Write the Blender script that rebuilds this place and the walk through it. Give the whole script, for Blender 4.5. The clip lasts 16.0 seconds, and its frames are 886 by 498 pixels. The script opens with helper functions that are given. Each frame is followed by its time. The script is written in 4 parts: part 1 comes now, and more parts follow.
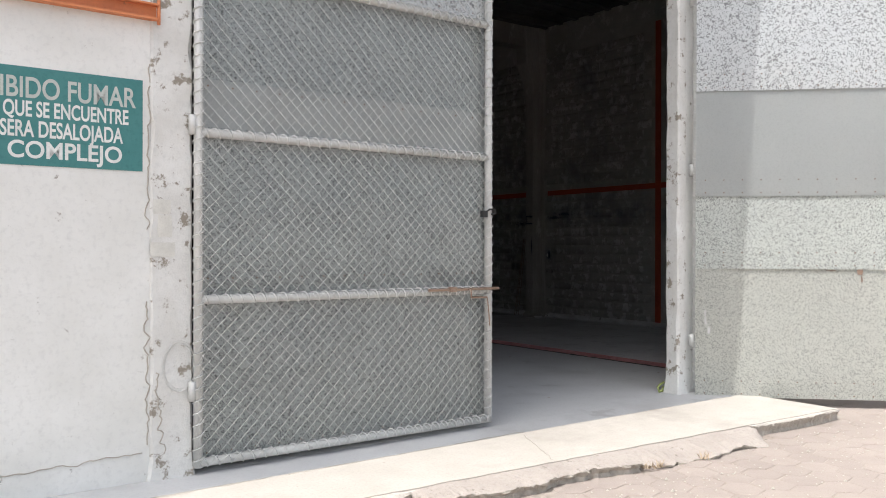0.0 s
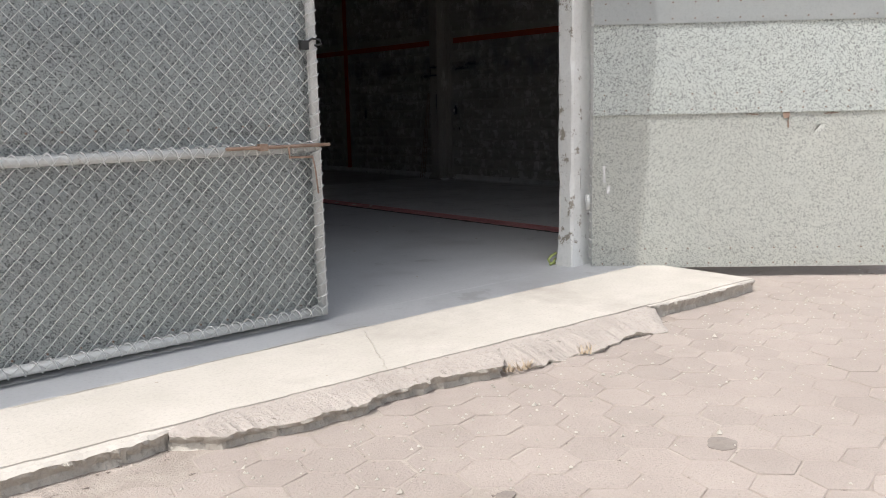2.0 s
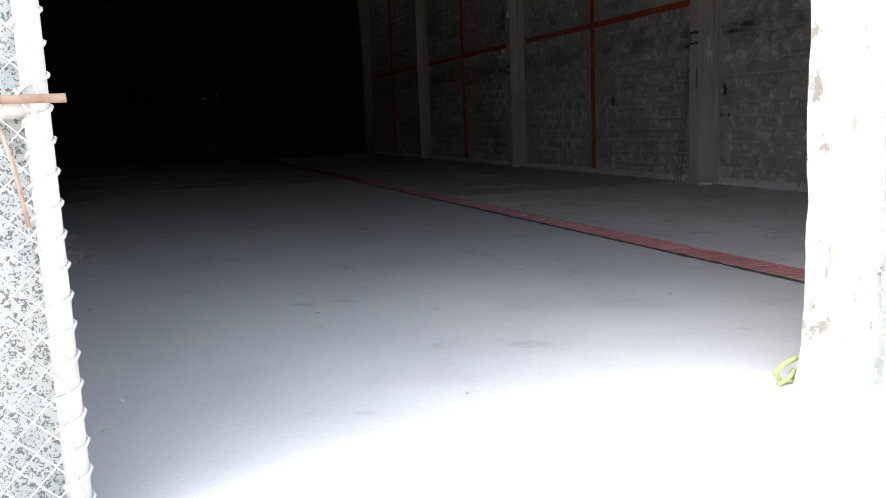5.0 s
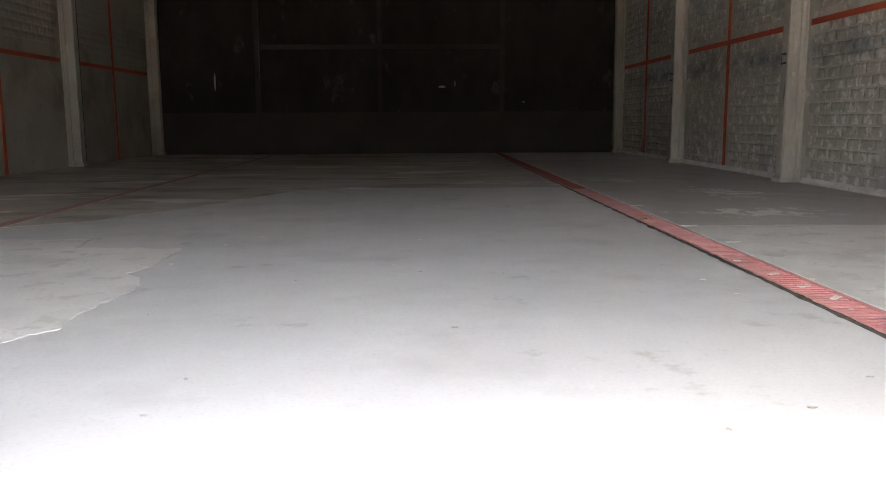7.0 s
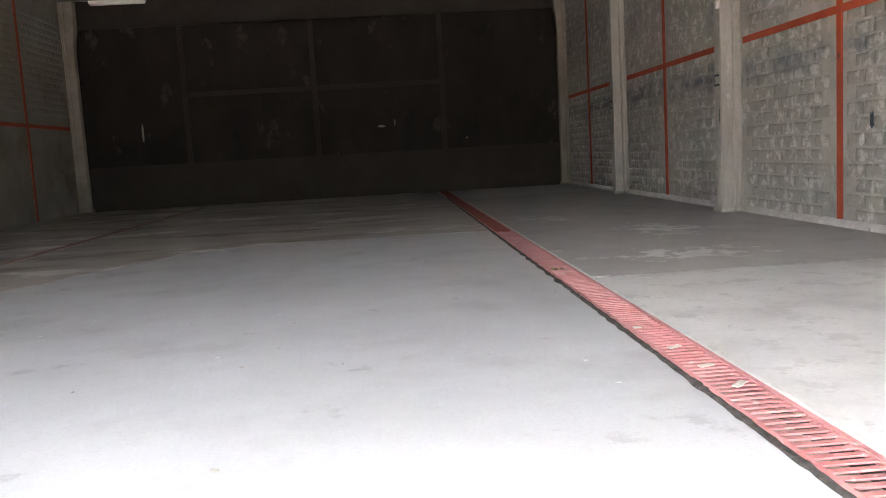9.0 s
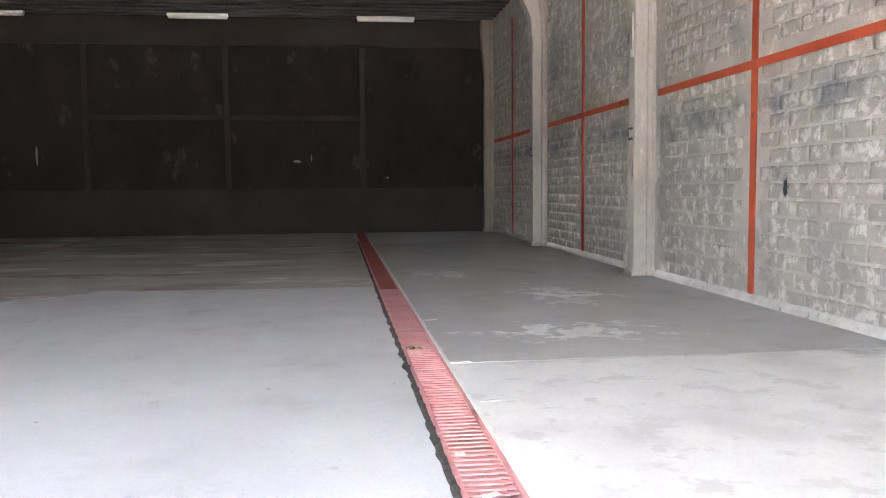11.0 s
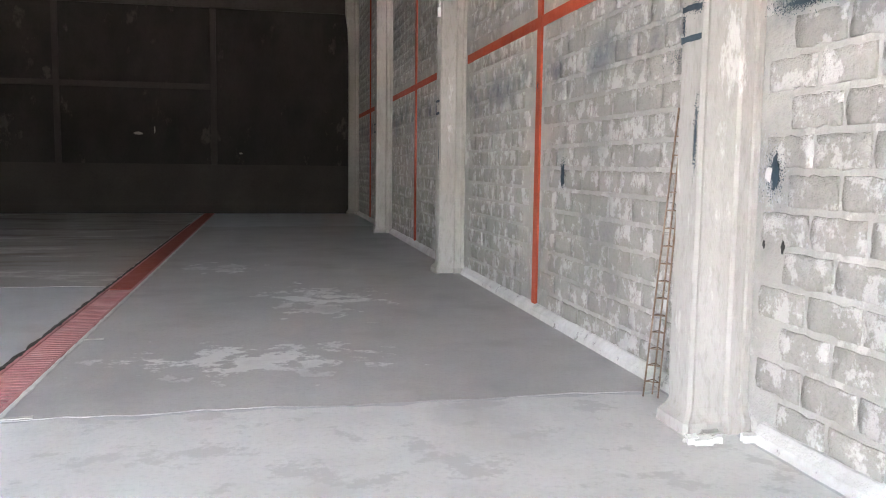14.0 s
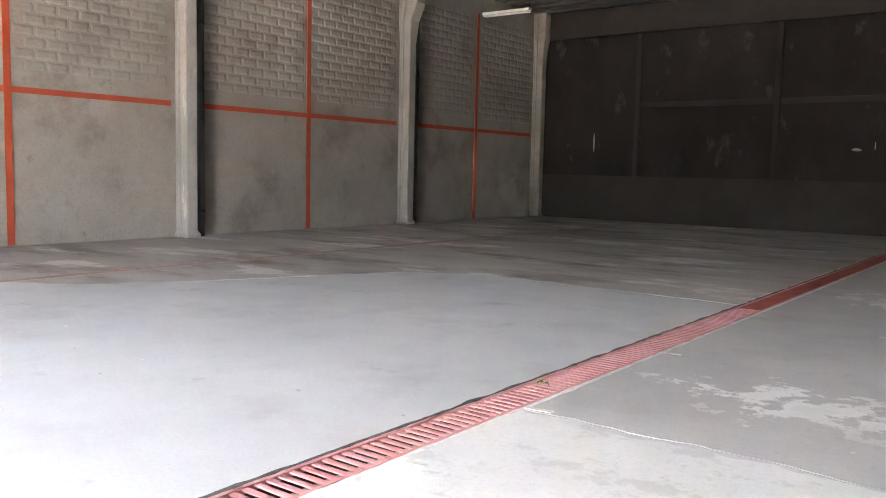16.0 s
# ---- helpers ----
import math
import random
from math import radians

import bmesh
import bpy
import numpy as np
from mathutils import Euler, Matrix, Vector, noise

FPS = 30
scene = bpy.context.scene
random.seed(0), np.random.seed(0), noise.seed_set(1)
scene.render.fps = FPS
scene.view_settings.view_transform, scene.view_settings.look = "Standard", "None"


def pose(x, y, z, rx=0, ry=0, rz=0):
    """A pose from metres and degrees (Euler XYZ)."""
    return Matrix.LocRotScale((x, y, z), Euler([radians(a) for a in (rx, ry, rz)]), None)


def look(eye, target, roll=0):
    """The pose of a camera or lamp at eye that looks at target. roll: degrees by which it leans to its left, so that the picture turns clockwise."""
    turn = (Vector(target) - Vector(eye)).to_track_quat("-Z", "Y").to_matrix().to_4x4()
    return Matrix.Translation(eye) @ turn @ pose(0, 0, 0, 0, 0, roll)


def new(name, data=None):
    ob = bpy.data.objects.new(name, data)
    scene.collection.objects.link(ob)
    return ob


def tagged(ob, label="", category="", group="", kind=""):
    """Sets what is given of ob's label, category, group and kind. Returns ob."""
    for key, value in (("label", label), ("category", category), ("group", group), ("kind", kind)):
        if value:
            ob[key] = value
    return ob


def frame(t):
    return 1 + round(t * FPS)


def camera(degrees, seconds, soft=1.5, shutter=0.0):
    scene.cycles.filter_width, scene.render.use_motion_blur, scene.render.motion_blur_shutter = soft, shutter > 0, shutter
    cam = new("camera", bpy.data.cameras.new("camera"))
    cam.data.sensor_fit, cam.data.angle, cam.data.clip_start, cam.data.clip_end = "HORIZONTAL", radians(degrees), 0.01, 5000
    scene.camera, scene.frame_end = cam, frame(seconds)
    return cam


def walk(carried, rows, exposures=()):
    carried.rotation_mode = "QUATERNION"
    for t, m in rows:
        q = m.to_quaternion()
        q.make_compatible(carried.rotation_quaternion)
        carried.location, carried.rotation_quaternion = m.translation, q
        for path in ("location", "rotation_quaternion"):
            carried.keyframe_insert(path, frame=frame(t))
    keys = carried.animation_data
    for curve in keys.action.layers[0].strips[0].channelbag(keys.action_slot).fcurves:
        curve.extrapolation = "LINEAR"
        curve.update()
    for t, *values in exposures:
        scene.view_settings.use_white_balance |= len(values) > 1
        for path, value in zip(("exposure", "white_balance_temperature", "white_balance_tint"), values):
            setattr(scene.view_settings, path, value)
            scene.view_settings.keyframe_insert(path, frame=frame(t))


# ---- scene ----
from mathutils import geometry

cam = camera(56.1, 16.0, soft=1.0)
PATH = [
    (0, (-4.81, -5.866, 1.623), (-3.618, -4.26, 1.621), 0.1),
    (0.5, (-4.572, -5.784, 1.571), (-3.359, -4.197, 1.46), -0.1),
    (1, (-4.17, -5.635, 1.532), (-2.953, -4.068, 1.277), -1.2),
    (1.5, (-3.692, -5.294, 1.493), (-2.405, -3.796, 1.178), -1.3),
    (2, (-3.129, -5.032, 1.482), (-1.841, -3.538, 1.152), -1.2),
    (2.5, (-2.593, -4.664, 1.469), (-1.359, -3.13, 1.116), -1.4),
    (3, (-2.042, -4.387, 1.424), (-0.832, -2.828, 1.1), -1.8),
    (3.5, (-1.521, -4.058, 1.396), (-0.436, -2.408, 1.075), -1.6),
    (4, (-0.979, -3.713, 1.337), (0.025, -2.008, 1.041), -2.3),
    (4.2, (-0.74, -3.58, 1.289), (0.2, -1.839, 0.997), -2.7),
    (6.3, (1.455, -0.43, 1.124), (1.773, 1.516, 0.791), 0.2),
    (6.5, (1.525, -0.233, 1.139), (1.806, 1.718, 0.8), 0.2),
    (7, (1.729, 0.147, 1.231), (1.785, 2.122, 0.92), -0.3),
    (7.5, (1.908, 0.513, 1.272), (1.911, 2.49, 0.969), -0.3),
    (8, (2.133, 0.834, 1.291), (2.082, 2.811, 0.993), -0.4),
    (8.5, (2.37, 1.13, 1.33), (2.271, 3.111, 1.073), -0.7),
    (9, (2.781, 1.409, 1.316), (2.894, 3.392, 1.086), -3.3),
    (11.5, (4.122, 3.025, 1.466), (4.385, 5.003, 1.325), -0.8),
    (12, (4.523, 3.283, 1.452), (4.78, 5.261, 1.31), -1.8),
    (12.5, (4.936, 3.584, 1.468), (5.18, 5.563, 1.311), -1.7),
    (13, (5.456, 3.814, 1.48), (5.78, 5.782, 1.323), -1.7),
    (13.5, (5.822, 4.111, 1.486), (6.217, 6.063, 1.301), -0.2),
    (14, (6.24, 4.389, 1.489), (6.649, 6.336, 1.29), 0.7),
    (14.5, (6.686, 4.586, 1.612), (6.9, 6.562, 1.383), -0.2),
    (15, (7.0, 4.82, 1.545), (6.53, 6.75, 1.317), -0.2),
    (15.4, (7.12, 4.93, 1.485), (6.453, 6.797, 1.28), 0.4),
    (16, (7.437, 4.937, 1.527), (6.234, 6.523, 1.337), 1.3),
]
walk(cam, [(t, look(eye, target, roll)) for t, eye, target, roll in PATH],
     exposures=[(0, 0.95, 6350, 9), (1.5, 0.75, 6350, 9), (2.5, 0.8, 6250, 9), (3.5, 1.25, 6150, 9), (4.2, 1.6, 6100, 9),
                (6.3, 5.3, 6600, 11), (7.0, 5.58, 7150, 12), (8.0, 5.9, 7150, 12), (9.0, 6.4, 6950, 12), (11.5, 7.25, 6500, 13),
                (12.5, 7.2, 6450, 13), (14.0, 7.05, 6400, 12), (14.5, 7.05, 6400, 12), (15.0, 7.75, 6700, 12), (16.0, 7.5, 6650, 12)])

# ---------- light ----------
world = bpy.data.worlds.new("sky")
scene.world = world
world.use_nodes = True
SUN = Vector((-0.50, -0.051, 1.0)).normalized()
sky = world.node_tree.nodes.new("ShaderNodeTexSky")
sky.sky_type = "NISHITA"
sky.sun_disc = False
sky.sun_elevation = math.asin(SUN.z)
sky.sun_rotation = math.atan2(SUN.x, SUN.y)
sky.dust_density = 5.0
haze = world.node_tree.nodes.new("ShaderNodeHueSaturation")
haze.inputs["Saturation"].default_value = 0.45
world.node_tree.links.new(sky.outputs[0], haze.inputs["Color"])
world.node_tree.links.new(haze.outputs[0], world.node_tree.nodes["Background"].inputs[0])
world.node_tree.nodes["Background"].inputs[1].default_value = 0.15
sun_data = bpy.data.lights.new("sun", "SUN")
sun_data.energy, sun_data.angle, sun_data.color = 2.2, radians(0.55), (1.0, 0.97, 0.93)
sun = new("sun", sun_data)
sun.matrix_world = look(SUN * 40, (0, 0, 0))


# ---------- materials ----------
def surface(name, base, second, rough=0.8, metal=0.0, big=0.8, fine=30.0, bump=0.15, depth=0.01, spots=None,
            spot_scale=6.0, spot_cut=0.62, per_piece=0.0, stretch=(1, 1, 1), soot=None, band=None, clusters=(), soot_cut=0.53):
    """Two-scale colour variation, fine relief and an optional layer of stains."""
    m = bpy.data.materials.new(name)
    m.use_nodes = True
    nt = m.node_tree
    n, ln = nt.nodes, nt.links
    bsdf = n["Principled BSDF"]
    co = n.new("ShaderNodeTexCoord")
    mp = n.new("ShaderNodeMapping")
    mp.inputs["Scale"].default_value = stretch
    geo = n.new("ShaderNodeNewGeometry")
    ln.new(geo.outputs["Position"], mp.inputs["Vector"])

    def noise_at(scale, detail=6, r=0.6):
        t = n.new("ShaderNodeTexNoise")
        t.inputs["Scale"].default_value, t.inputs["Detail"].default_value, t.inputs["Roughness"].default_value = scale, detail, r
        ln.new(mp.outputs[0], t.inputs["Vector"])
        return t.outputs["Fac"]

    def ramp(src, a, b, lo=0.0, hi=1.0):
        r = n.new("ShaderNodeMapRange")
        for i, v in enumerate((a, b, lo, hi)):
            r.inputs[1 + i].default_value = v
        ln.new(src, r.inputs[0])
        return r.outputs[0]

    def mix(fac, a, b):
        x = n.new("ShaderNodeMix")
        x.data_type = "RGBA"
        for sock, v in ((x.inputs[0], fac), (x.inputs[6], a), (x.inputs[7], b)):
            if isinstance(v, (tuple, float)):
                sock.default_value = (*v, 1) if isinstance(v, tuple) else v
            else:
                ln.new(v, sock)
        return x.outputs[2]

    def join(op, a, b):
        x = n.new("ShaderNodeMath")
        x.operation = op
        for sock, v in zip(x.inputs, (a, b)):
            if isinstance(v, float):
                sock.default_value = v
            else:
                ln.new(v, sock)
        return x.outputs[0]

    col = mix(ramp(noise_at(big), 0.32, 0.68), base, second)
    grain = noise_at(fine, 4, 0.7)
    dark = tuple(c * 0.72 for c in base)
    col = mix(ramp(grain, 0.5, 0.75, 0.0, 0.55), col, dark)
    if spots:
        field = noise_at(spot_scale, 9, 0.7)
        near = None
        for cx, cy, rx, ry in clusters:
            q = n.new("ShaderNodeMapping")
            q.inputs["Location"].default_value = (-cx / rx, -cy / ry, 0)
            q.inputs["Scale"].default_value = (1 / rx, 1 / ry, 0)
            ln.new(geo.outputs["Position"], q.inputs["Vector"])
            dist = n.new("ShaderNodeVectorMath")
            dist.operation = "LENGTH"
            ln.new(q.outputs[0], dist.inputs[0])
            here = ramp(dist.outputs["Value"], 0.1, 1.3, 0.16, -0.09)
            near = here if near is None else join("MAXIMUM", near, here)
        if near is not None:
            field = join("ADD", field, near)
        col = mix(ramp(field, spot_cut, spot_cut + 0.05), col, spots)
    if soot:
        col = mix(ramp(noise_at(0.75, 9, 0.62), soot_cut, soot_cut + 0.19, 0.0, 0.8), col, soot)
    if band:
        # a sprayed stripe at one height, uneven along its run
        level, half, tint = band
        sep = n.new("ShaderNodeSeparateXYZ")
        ln.new(geo.outputs["Position"], sep.inputs[0])
        off = join("ABSOLUTE", join("SUBTRACT", sep.outputs["Z"], level), 0.0)
        col = mix(join("MULTIPLY", ramp(off, 0.0, half, 0.85, 0.0), ramp(noise_at(1.9, 7, 0.65), 0.40, 0.62)), col, tint)
    if per_piece:
        oi = n.new("ShaderNodeObjectInfo")
        hs = n.new("ShaderNodeHueSaturation")
        ln.new(ramp(oi.outputs["Random"], 0, 1, 1 - per_piece, 1 + per_piece), hs.inputs["Value"])
        ln.new(col, hs.inputs["Color"])
        col = hs.outputs[0]
    ln.new(col, bsdf.inputs["Base Color"])
    ln.new(ramp(noise_at(big * 3), 0.3, 0.7, max(0.05, rough - 0.12), min(1, rough + 0.1)), bsdf.inputs["Roughness"])
    bsdf.inputs["Metallic"].default_value = metal
    bsdf.inputs["Specular IOR Level"].default_value = 0.35
    bp = n.new("ShaderNodeBump")
    bp.inputs["Strength"].default_value, bp.inputs["Distance"].default_value = bump, depth
    ln.new(grain, bp.inputs["Height"])
    ln.new(bp.outputs[0], bsdf.inputs["Normal"])
    return m


def zinc(name, base, second, spangle, scale=55.0, rough=0.5, metal=0.55):
    """Galvanised sheet: crystal spangle, dull zinc bloom and faint run marks."""
    m = bpy.data.materials.new(name)
    m.use_nodes = True
    n, ln = m.node_tree.nodes, m.node_tree.links
    bsdf = n["Principled BSDF"]
    co = n.new("ShaderNodeTexCoord")
    vo = n.new("ShaderNodeTexNoise")
    vo.inputs["Scale"].default_value, vo.inputs["Detail"].default_value, vo.inputs["Distortion"].default_value = scale, 2, 1.5
    big = n.new("ShaderNodeTexNoise")
    big.inputs["Scale"].default_value, big.inputs["Detail"].default_value = 1.6, 8
    for t in (vo, big):
        ln.new(co.outputs["Object"], t.inputs["Vector"])
    r = n.new("ShaderNodeMapRange")
    for i, v in enumerate((0.53, 0.59, 0.0, spangle)):
        r.inputs[1 + i].default_value = v
    ln.new(vo.outputs["Fac"], r.inputs[0])
    a = n.new("ShaderNodeMix")
    a.data_type = "RGBA"
    a.inputs[6].default_value, a.inputs[7].default_value = (*base, 1), (*second, 1)
    ln.new(big.outputs["Fac"], a.inputs[0])
    b = n.new("ShaderNodeMix")
    b.data_type = "RGBA"
    b.inputs[7].default_value = (*(c * 0.25 for c in base), 1)
    ln.new(r.outputs[0], b.inputs[0])
    ln.new(a.outputs[2], b.inputs[6])
    ln.new(b.outputs[2], bsdf.inputs["Base Color"])
    rr = n.new("ShaderNodeMapRange")
    rr.inputs[3].default_value, rr.inputs[4].default_value = rough - 0.12, rough + 0.14
    ln.new(vo.outputs["Fac"], rr.inputs[0])
    ln.new(rr.outputs[0], bsdf.inputs["Roughness"])
    bsdf.inputs["Metallic"].default_value = metal
    bp = n.new("ShaderNodeBump")
    bp.inputs["Strength"].default_value, bp.inputs["Distance"].default_value = 0.08, 0.004
    ln.new(big.outputs["Fac"], bp.inputs["Height"])
    ln.new(bp.outputs[0], bsdf.inputs["Normal"])
    return m


WHITE = surface("white_limewash", (0.74, 0.74, 0.72), (0.62, 0.62, 0.59), 0.9, big=1.2, fine=24, bump=0.25, spots=(0.30, 0.28, 0.25), spot_scale=9, spot_cut=0.63)
CHIPPED = surface("chipped_white_paint", (0.70, 0.70, 0.68), (0.58, 0.57, 0.54), 0.9, big=2.5, fine=30, bump=0.5, spots=(0.27, 0.24, 0.20), spot_scale=7, spot_cut=0.56)
TUBE = surface("painted_steel_tube", (0.62, 0.62, 0.60), (0.52, 0.52, 0.50), 0.55, 0.2, big=4, fine=60, bump=0.15, spots=(0.24, 0.19, 0.15), spot_scale=11, spot_cut=0.66)
WIRE = surface("zinc_wire", (0.68, 0.68, 0.66), (0.56, 0.56, 0.54), 0.5, 0.1, big=5, fine=50, bump=0.0)
RUST = surface("rusty_steel", (0.26, 0.17, 0.12), (0.36, 0.27, 0.21), 0.8, 0.2, big=9, fine=80, bump=0.4)
ZINC_DULL = zinc("dull_galvanised_sheet", (0.54, 0.575, 0.575), (0.63, 0.66, 0.635), 0.85, 72)
ZINC_WARM = zinc("dusty_galvanised_sheet", (0.69, 0.70, 0.65), (0.77, 0.77, 0.71), 0.58, 66, 0.6, 0.2)
ZINC_SMOOTH = zinc("smooth_galvanised_sheet", (0.56, 0.58, 0.57), (0.62, 0.63, 0.61), 0.08, 60)
ZINC_BRIGHT = zinc("spangled_galvanised_sheet", (0.80, 0.82, 0.83), (0.86, 0.87, 0.86), 0.75, 38, 0.42, 0.35)
ZINC_PALE = zinc("weathered_galvanised_sheet", (0.74, 0.77, 0.74), (0.80, 0.82, 0.77), 0.78, 64, 0.55, 0.25)
SLAB = surface("sunworn_concrete", (0.42, 0.385, 0.34), (0.49, 0.45, 0.405), 0.92, big=1.6, fine=45, bump=0.35, spots=(0.27, 0.23, 0.19), spot_scale=10, spot_cut=0.645, soot=(0.31, 0.275, 0.24))
BROKEN = surface("broken_concrete", (0.40, 0.36, 0.31), (0.52, 0.48, 0.42), 0.95, big=6, fine=40, bump=0.8, depth=0.02)
WEDGE = surface("dusty_mortar_ramp", (0.36, 0.315, 0.28), (0.44, 0.39, 0.35), 0.95, big=3, fine=40, bump=0.9, depth=0.02, spots=(0.22, 0.19, 0.165), spot_scale=11, spot_cut=0.61)
PAVER = surface("stone_pavers", (0.315, 0.265, 0.235), (0.37, 0.315, 0.28), 0.92, big=1.5, fine=70, bump=0.7, depth=0.015, spots=(0.215, 0.17, 0.14), spot_scale=24, spot_cut=0.645, per_piece=0.05, soot=(0.25, 0.215, 0.19))
EARTH = surface("dusty_joint_earth", (0.42, 0.365, 0.32), (0.30, 0.25, 0.215), 0.97, big=5, fine=60, bump=0.9, depth=0.02, spots=(0.13, 0.10, 0.085), spot_scale=9, spot_cut=0.60)
FLOOR = surface("grey_screed", (0.56, 0.56, 0.56), (0.48, 0.48, 0.48), 0.6, big=0.55, fine=38, bump=0.08, spots=(0.41, 0.405, 0.40), spot_scale=1.1, spot_cut=0.60, soot=(0.40, 0.395, 0.39))
FLOOR_PALE = surface("pale_worn_screed", (0.72, 0.71, 0.69), (0.62, 0.61, 0.59), 0.72, big=0.9, fine=30, bump=0.2, spots=(0.56, 0.55, 0.53), spot_scale=2.6, spot_cut=0.545, soot=(0.50, 0.485, 0.47), soot_cut=0.51)
FLOOR_LIME = surface("limed_grey_screed", (0.50, 0.485, 0.47), (0.43, 0.42, 0.405), 0.7, big=0.7, fine=30, bump=0.15, spots=(0.74, 0.73, 0.71), spot_scale=3.0, spot_cut=0.585, soot=(0.37, 0.355, 0.34), soot_cut=0.50, clusters=((6.1, 10.75, 1.5, 0.8), (6.8, 13.6, 0.9, 1.6), (5.6, 16.5, 0.7, 0.9)))
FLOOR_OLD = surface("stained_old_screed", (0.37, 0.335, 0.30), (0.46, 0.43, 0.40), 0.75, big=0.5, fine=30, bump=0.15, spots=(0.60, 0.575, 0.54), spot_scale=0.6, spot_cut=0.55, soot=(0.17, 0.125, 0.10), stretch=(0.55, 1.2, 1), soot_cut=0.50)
LIME = surface("lime_residue", (0.76, 0.75, 0.73), (0.62, 0.61, 0.59), 0.85, big=5, fine=40, bump=0.3)
BLOCK = surface("concrete_block", (0.345, 0.33, 0.30), (0.41, 0.39, 0.36), 0.95, big=3, fine=32, bump=0.9, depth=0.02, spots=(0.55, 0.54, 0.515), spot_scale=4.4, spot_cut=0.515, per_piece=0.07, soot=(0.19, 0.20, 0.21), soot_cut=0.55, band=(2.40, 0.34, (0.12, 0.145, 0.17)))
MORTAR = surface("smeared_mortar", (0.47, 0.455, 0.425), (0.38, 0.365, 0.335), 0.95, big=1.4, fine=25, bump=0.9, depth=0.015, spots=(0.54, 0.53, 0.50), spot_scale=4, spot_cut=0.56, soot=(0.19, 0.20, 0.21), soot_cut=0.55, band=(2.40, 0.34, (0.12, 0.145, 0.17)))
LIMED = surface("limewashed_mortar_fillet", (0.66, 0.65, 0.63), (0.50, 0.49, 0.47), 0.92, big=4, fine=30, bump=0.8, depth=0.015, spots=(0.30, 0.29, 0.28), spot_scale=7, spot_cut=0.60)
PLASTER = surface("bare_plaster", (0.29, 0.26, 0.225), (0.37, 0.34, 0.30), 0.93, big=0.7, fine=20, bump=0.5, depth=0.02, spots=(0.25, 0.225, 0.195), spot_scale=1.6, spot_cut=0.62, soot=(0.17, 0.15, 0.13))
# back wall plasters near black: the hall's dim far end is in their colour
DIM_PLASTER = surface("dimmed_plaster", (0.017, 0.015, 0.0135), (0.029, 0.026, 0.023), 0.95, big=0.6, fine=15, bump=0.3, spots=(0.060, 0.053, 0.047), spot_scale=0.9, spot_cut=0.585, soot=(0.012, 0.011, 0.011), stretch=(1.3, 1, 0.7))
DADO = surface("dimmed_dado_plaster", (0.034, 0.030, 0.026), (0.048, 0.042, 0.037), 0.93, big=0.6, fine=18, bump=0.3)
COLUMN = surface("cast_concrete", (0.33, 0.31, 0.28), (0.43, 0.41, 0.38), 0.9, big=1.8, fine=28, bump=0.45, spots=(0.52, 0.51, 0.48), spot_scale=4, spot_cut=0.60, stretch=(1, 1, 0.3))
REDBAND = surface("faded_orange_red_paint", (0.47, 0.085, 0.035), (0.39, 0.065, 0.03), 0.75, big=2.5, fine=30, bump=0.3, spots=(0.52, 0.18, 0.11), spot_scale=9, spot_cut=0.66)
GRATE = surface("dusty_red_grating_paint", (0.49, 0.185, 0.185), (0.57, 0.285, 0.28), 0.65, big=3, fine=50, bump=0.2, spots=(0.56, 0.40, 0.37), spot_scale=7, spot_cut=0.60, per_piece=0.10)
DUSTY_RED = surface("dust_covered_red_paint", (0.37, 0.19, 0.15), (0.42, 0.28, 0.24), 0.85, big=2.5, fine=40, bump=0.2, spots=(0.34, 0.12, 0.09), spot_scale=3, spot_cut=0.58)
GRATE_DARK = surface("dark_red_grating_paint", (0.33, 0.06, 0.04), (0.40, 0.10, 0.075), 0.7, big=3, fine=50, bump=0.2)
TAR = surface("crumbled_dark_joint", (0.035, 0.03, 0.028), (0.11, 0.10, 0.09), 0.95, big=14, fine=50, bump=0.8, depth=0.02)
CAP = surface("dusty_iron_cap", (0.20, 0.17, 0.15), (0.26, 0.225, 0.20), 0.85, 0.1, big=8, fine=60, bump=0.3)
PIT = surface("dark_drain_channel", (0.035, 0.03, 0.028), (0.06, 0.05, 0.045), 0.8, big=2, fine=30, bump=0.3)
ORANGE = surface("orange_painted_steel", (0.62, 0.22, 0.09), (0.52, 0.19, 0.09), 0.6, big=6, fine=50, bump=0.1, spots=(0.28, 0.14, 0.08), spot_scale=12, spot_cut=0.64)
GREEN = surface("teal_sign_paint", (0.055, 0.19, 0.19), (0.075, 0.22, 0.215), 0.8, big=3, fine=30, bump=0.15)
LETTER = surface("white_stencil_paint", (0.74, 0.75, 0.73), (0.60, 0.63, 0.61), 0.85, big=9, fine=40, bump=0.1)
LETTER_GREY = surface("faded_stencil_paint", (0.50, 0.53, 0.50), (0.42, 0.46, 0.44), 0.85, big=9, fine=40, bump=0.1)
BLUE = surface("navy_spray_paint", (0.022, 0.042, 0.062), (0.05, 0.075, 0.095), 0.8, big=6, fine=40, bump=0.2)
HAZE_BLUE = surface("thin_blue_overspray", (0.37, 0.40, 0.42), (0.44, 0.45, 0.46), 0.9, big=5, fine=30, bump=0.5)
ROOFING = surface("dull_roof_sheet", (0.07, 0.07, 0.068), (0.10, 0.097, 0.094), 0.7, 0.2, big=1, fine=20, bump=0.1)
ENAMEL = surface("white_lamp_enamel", (0.78, 0.78, 0.76), (0.7, 0.7, 0.68), 0.4, big=5, fine=40, bump=0.0)
BLACK = surface("black_rubber", (0.02, 0.02, 0.02), (0.04, 0.04, 0.04), 0.6, big=5, fine=40, bump=0.1)
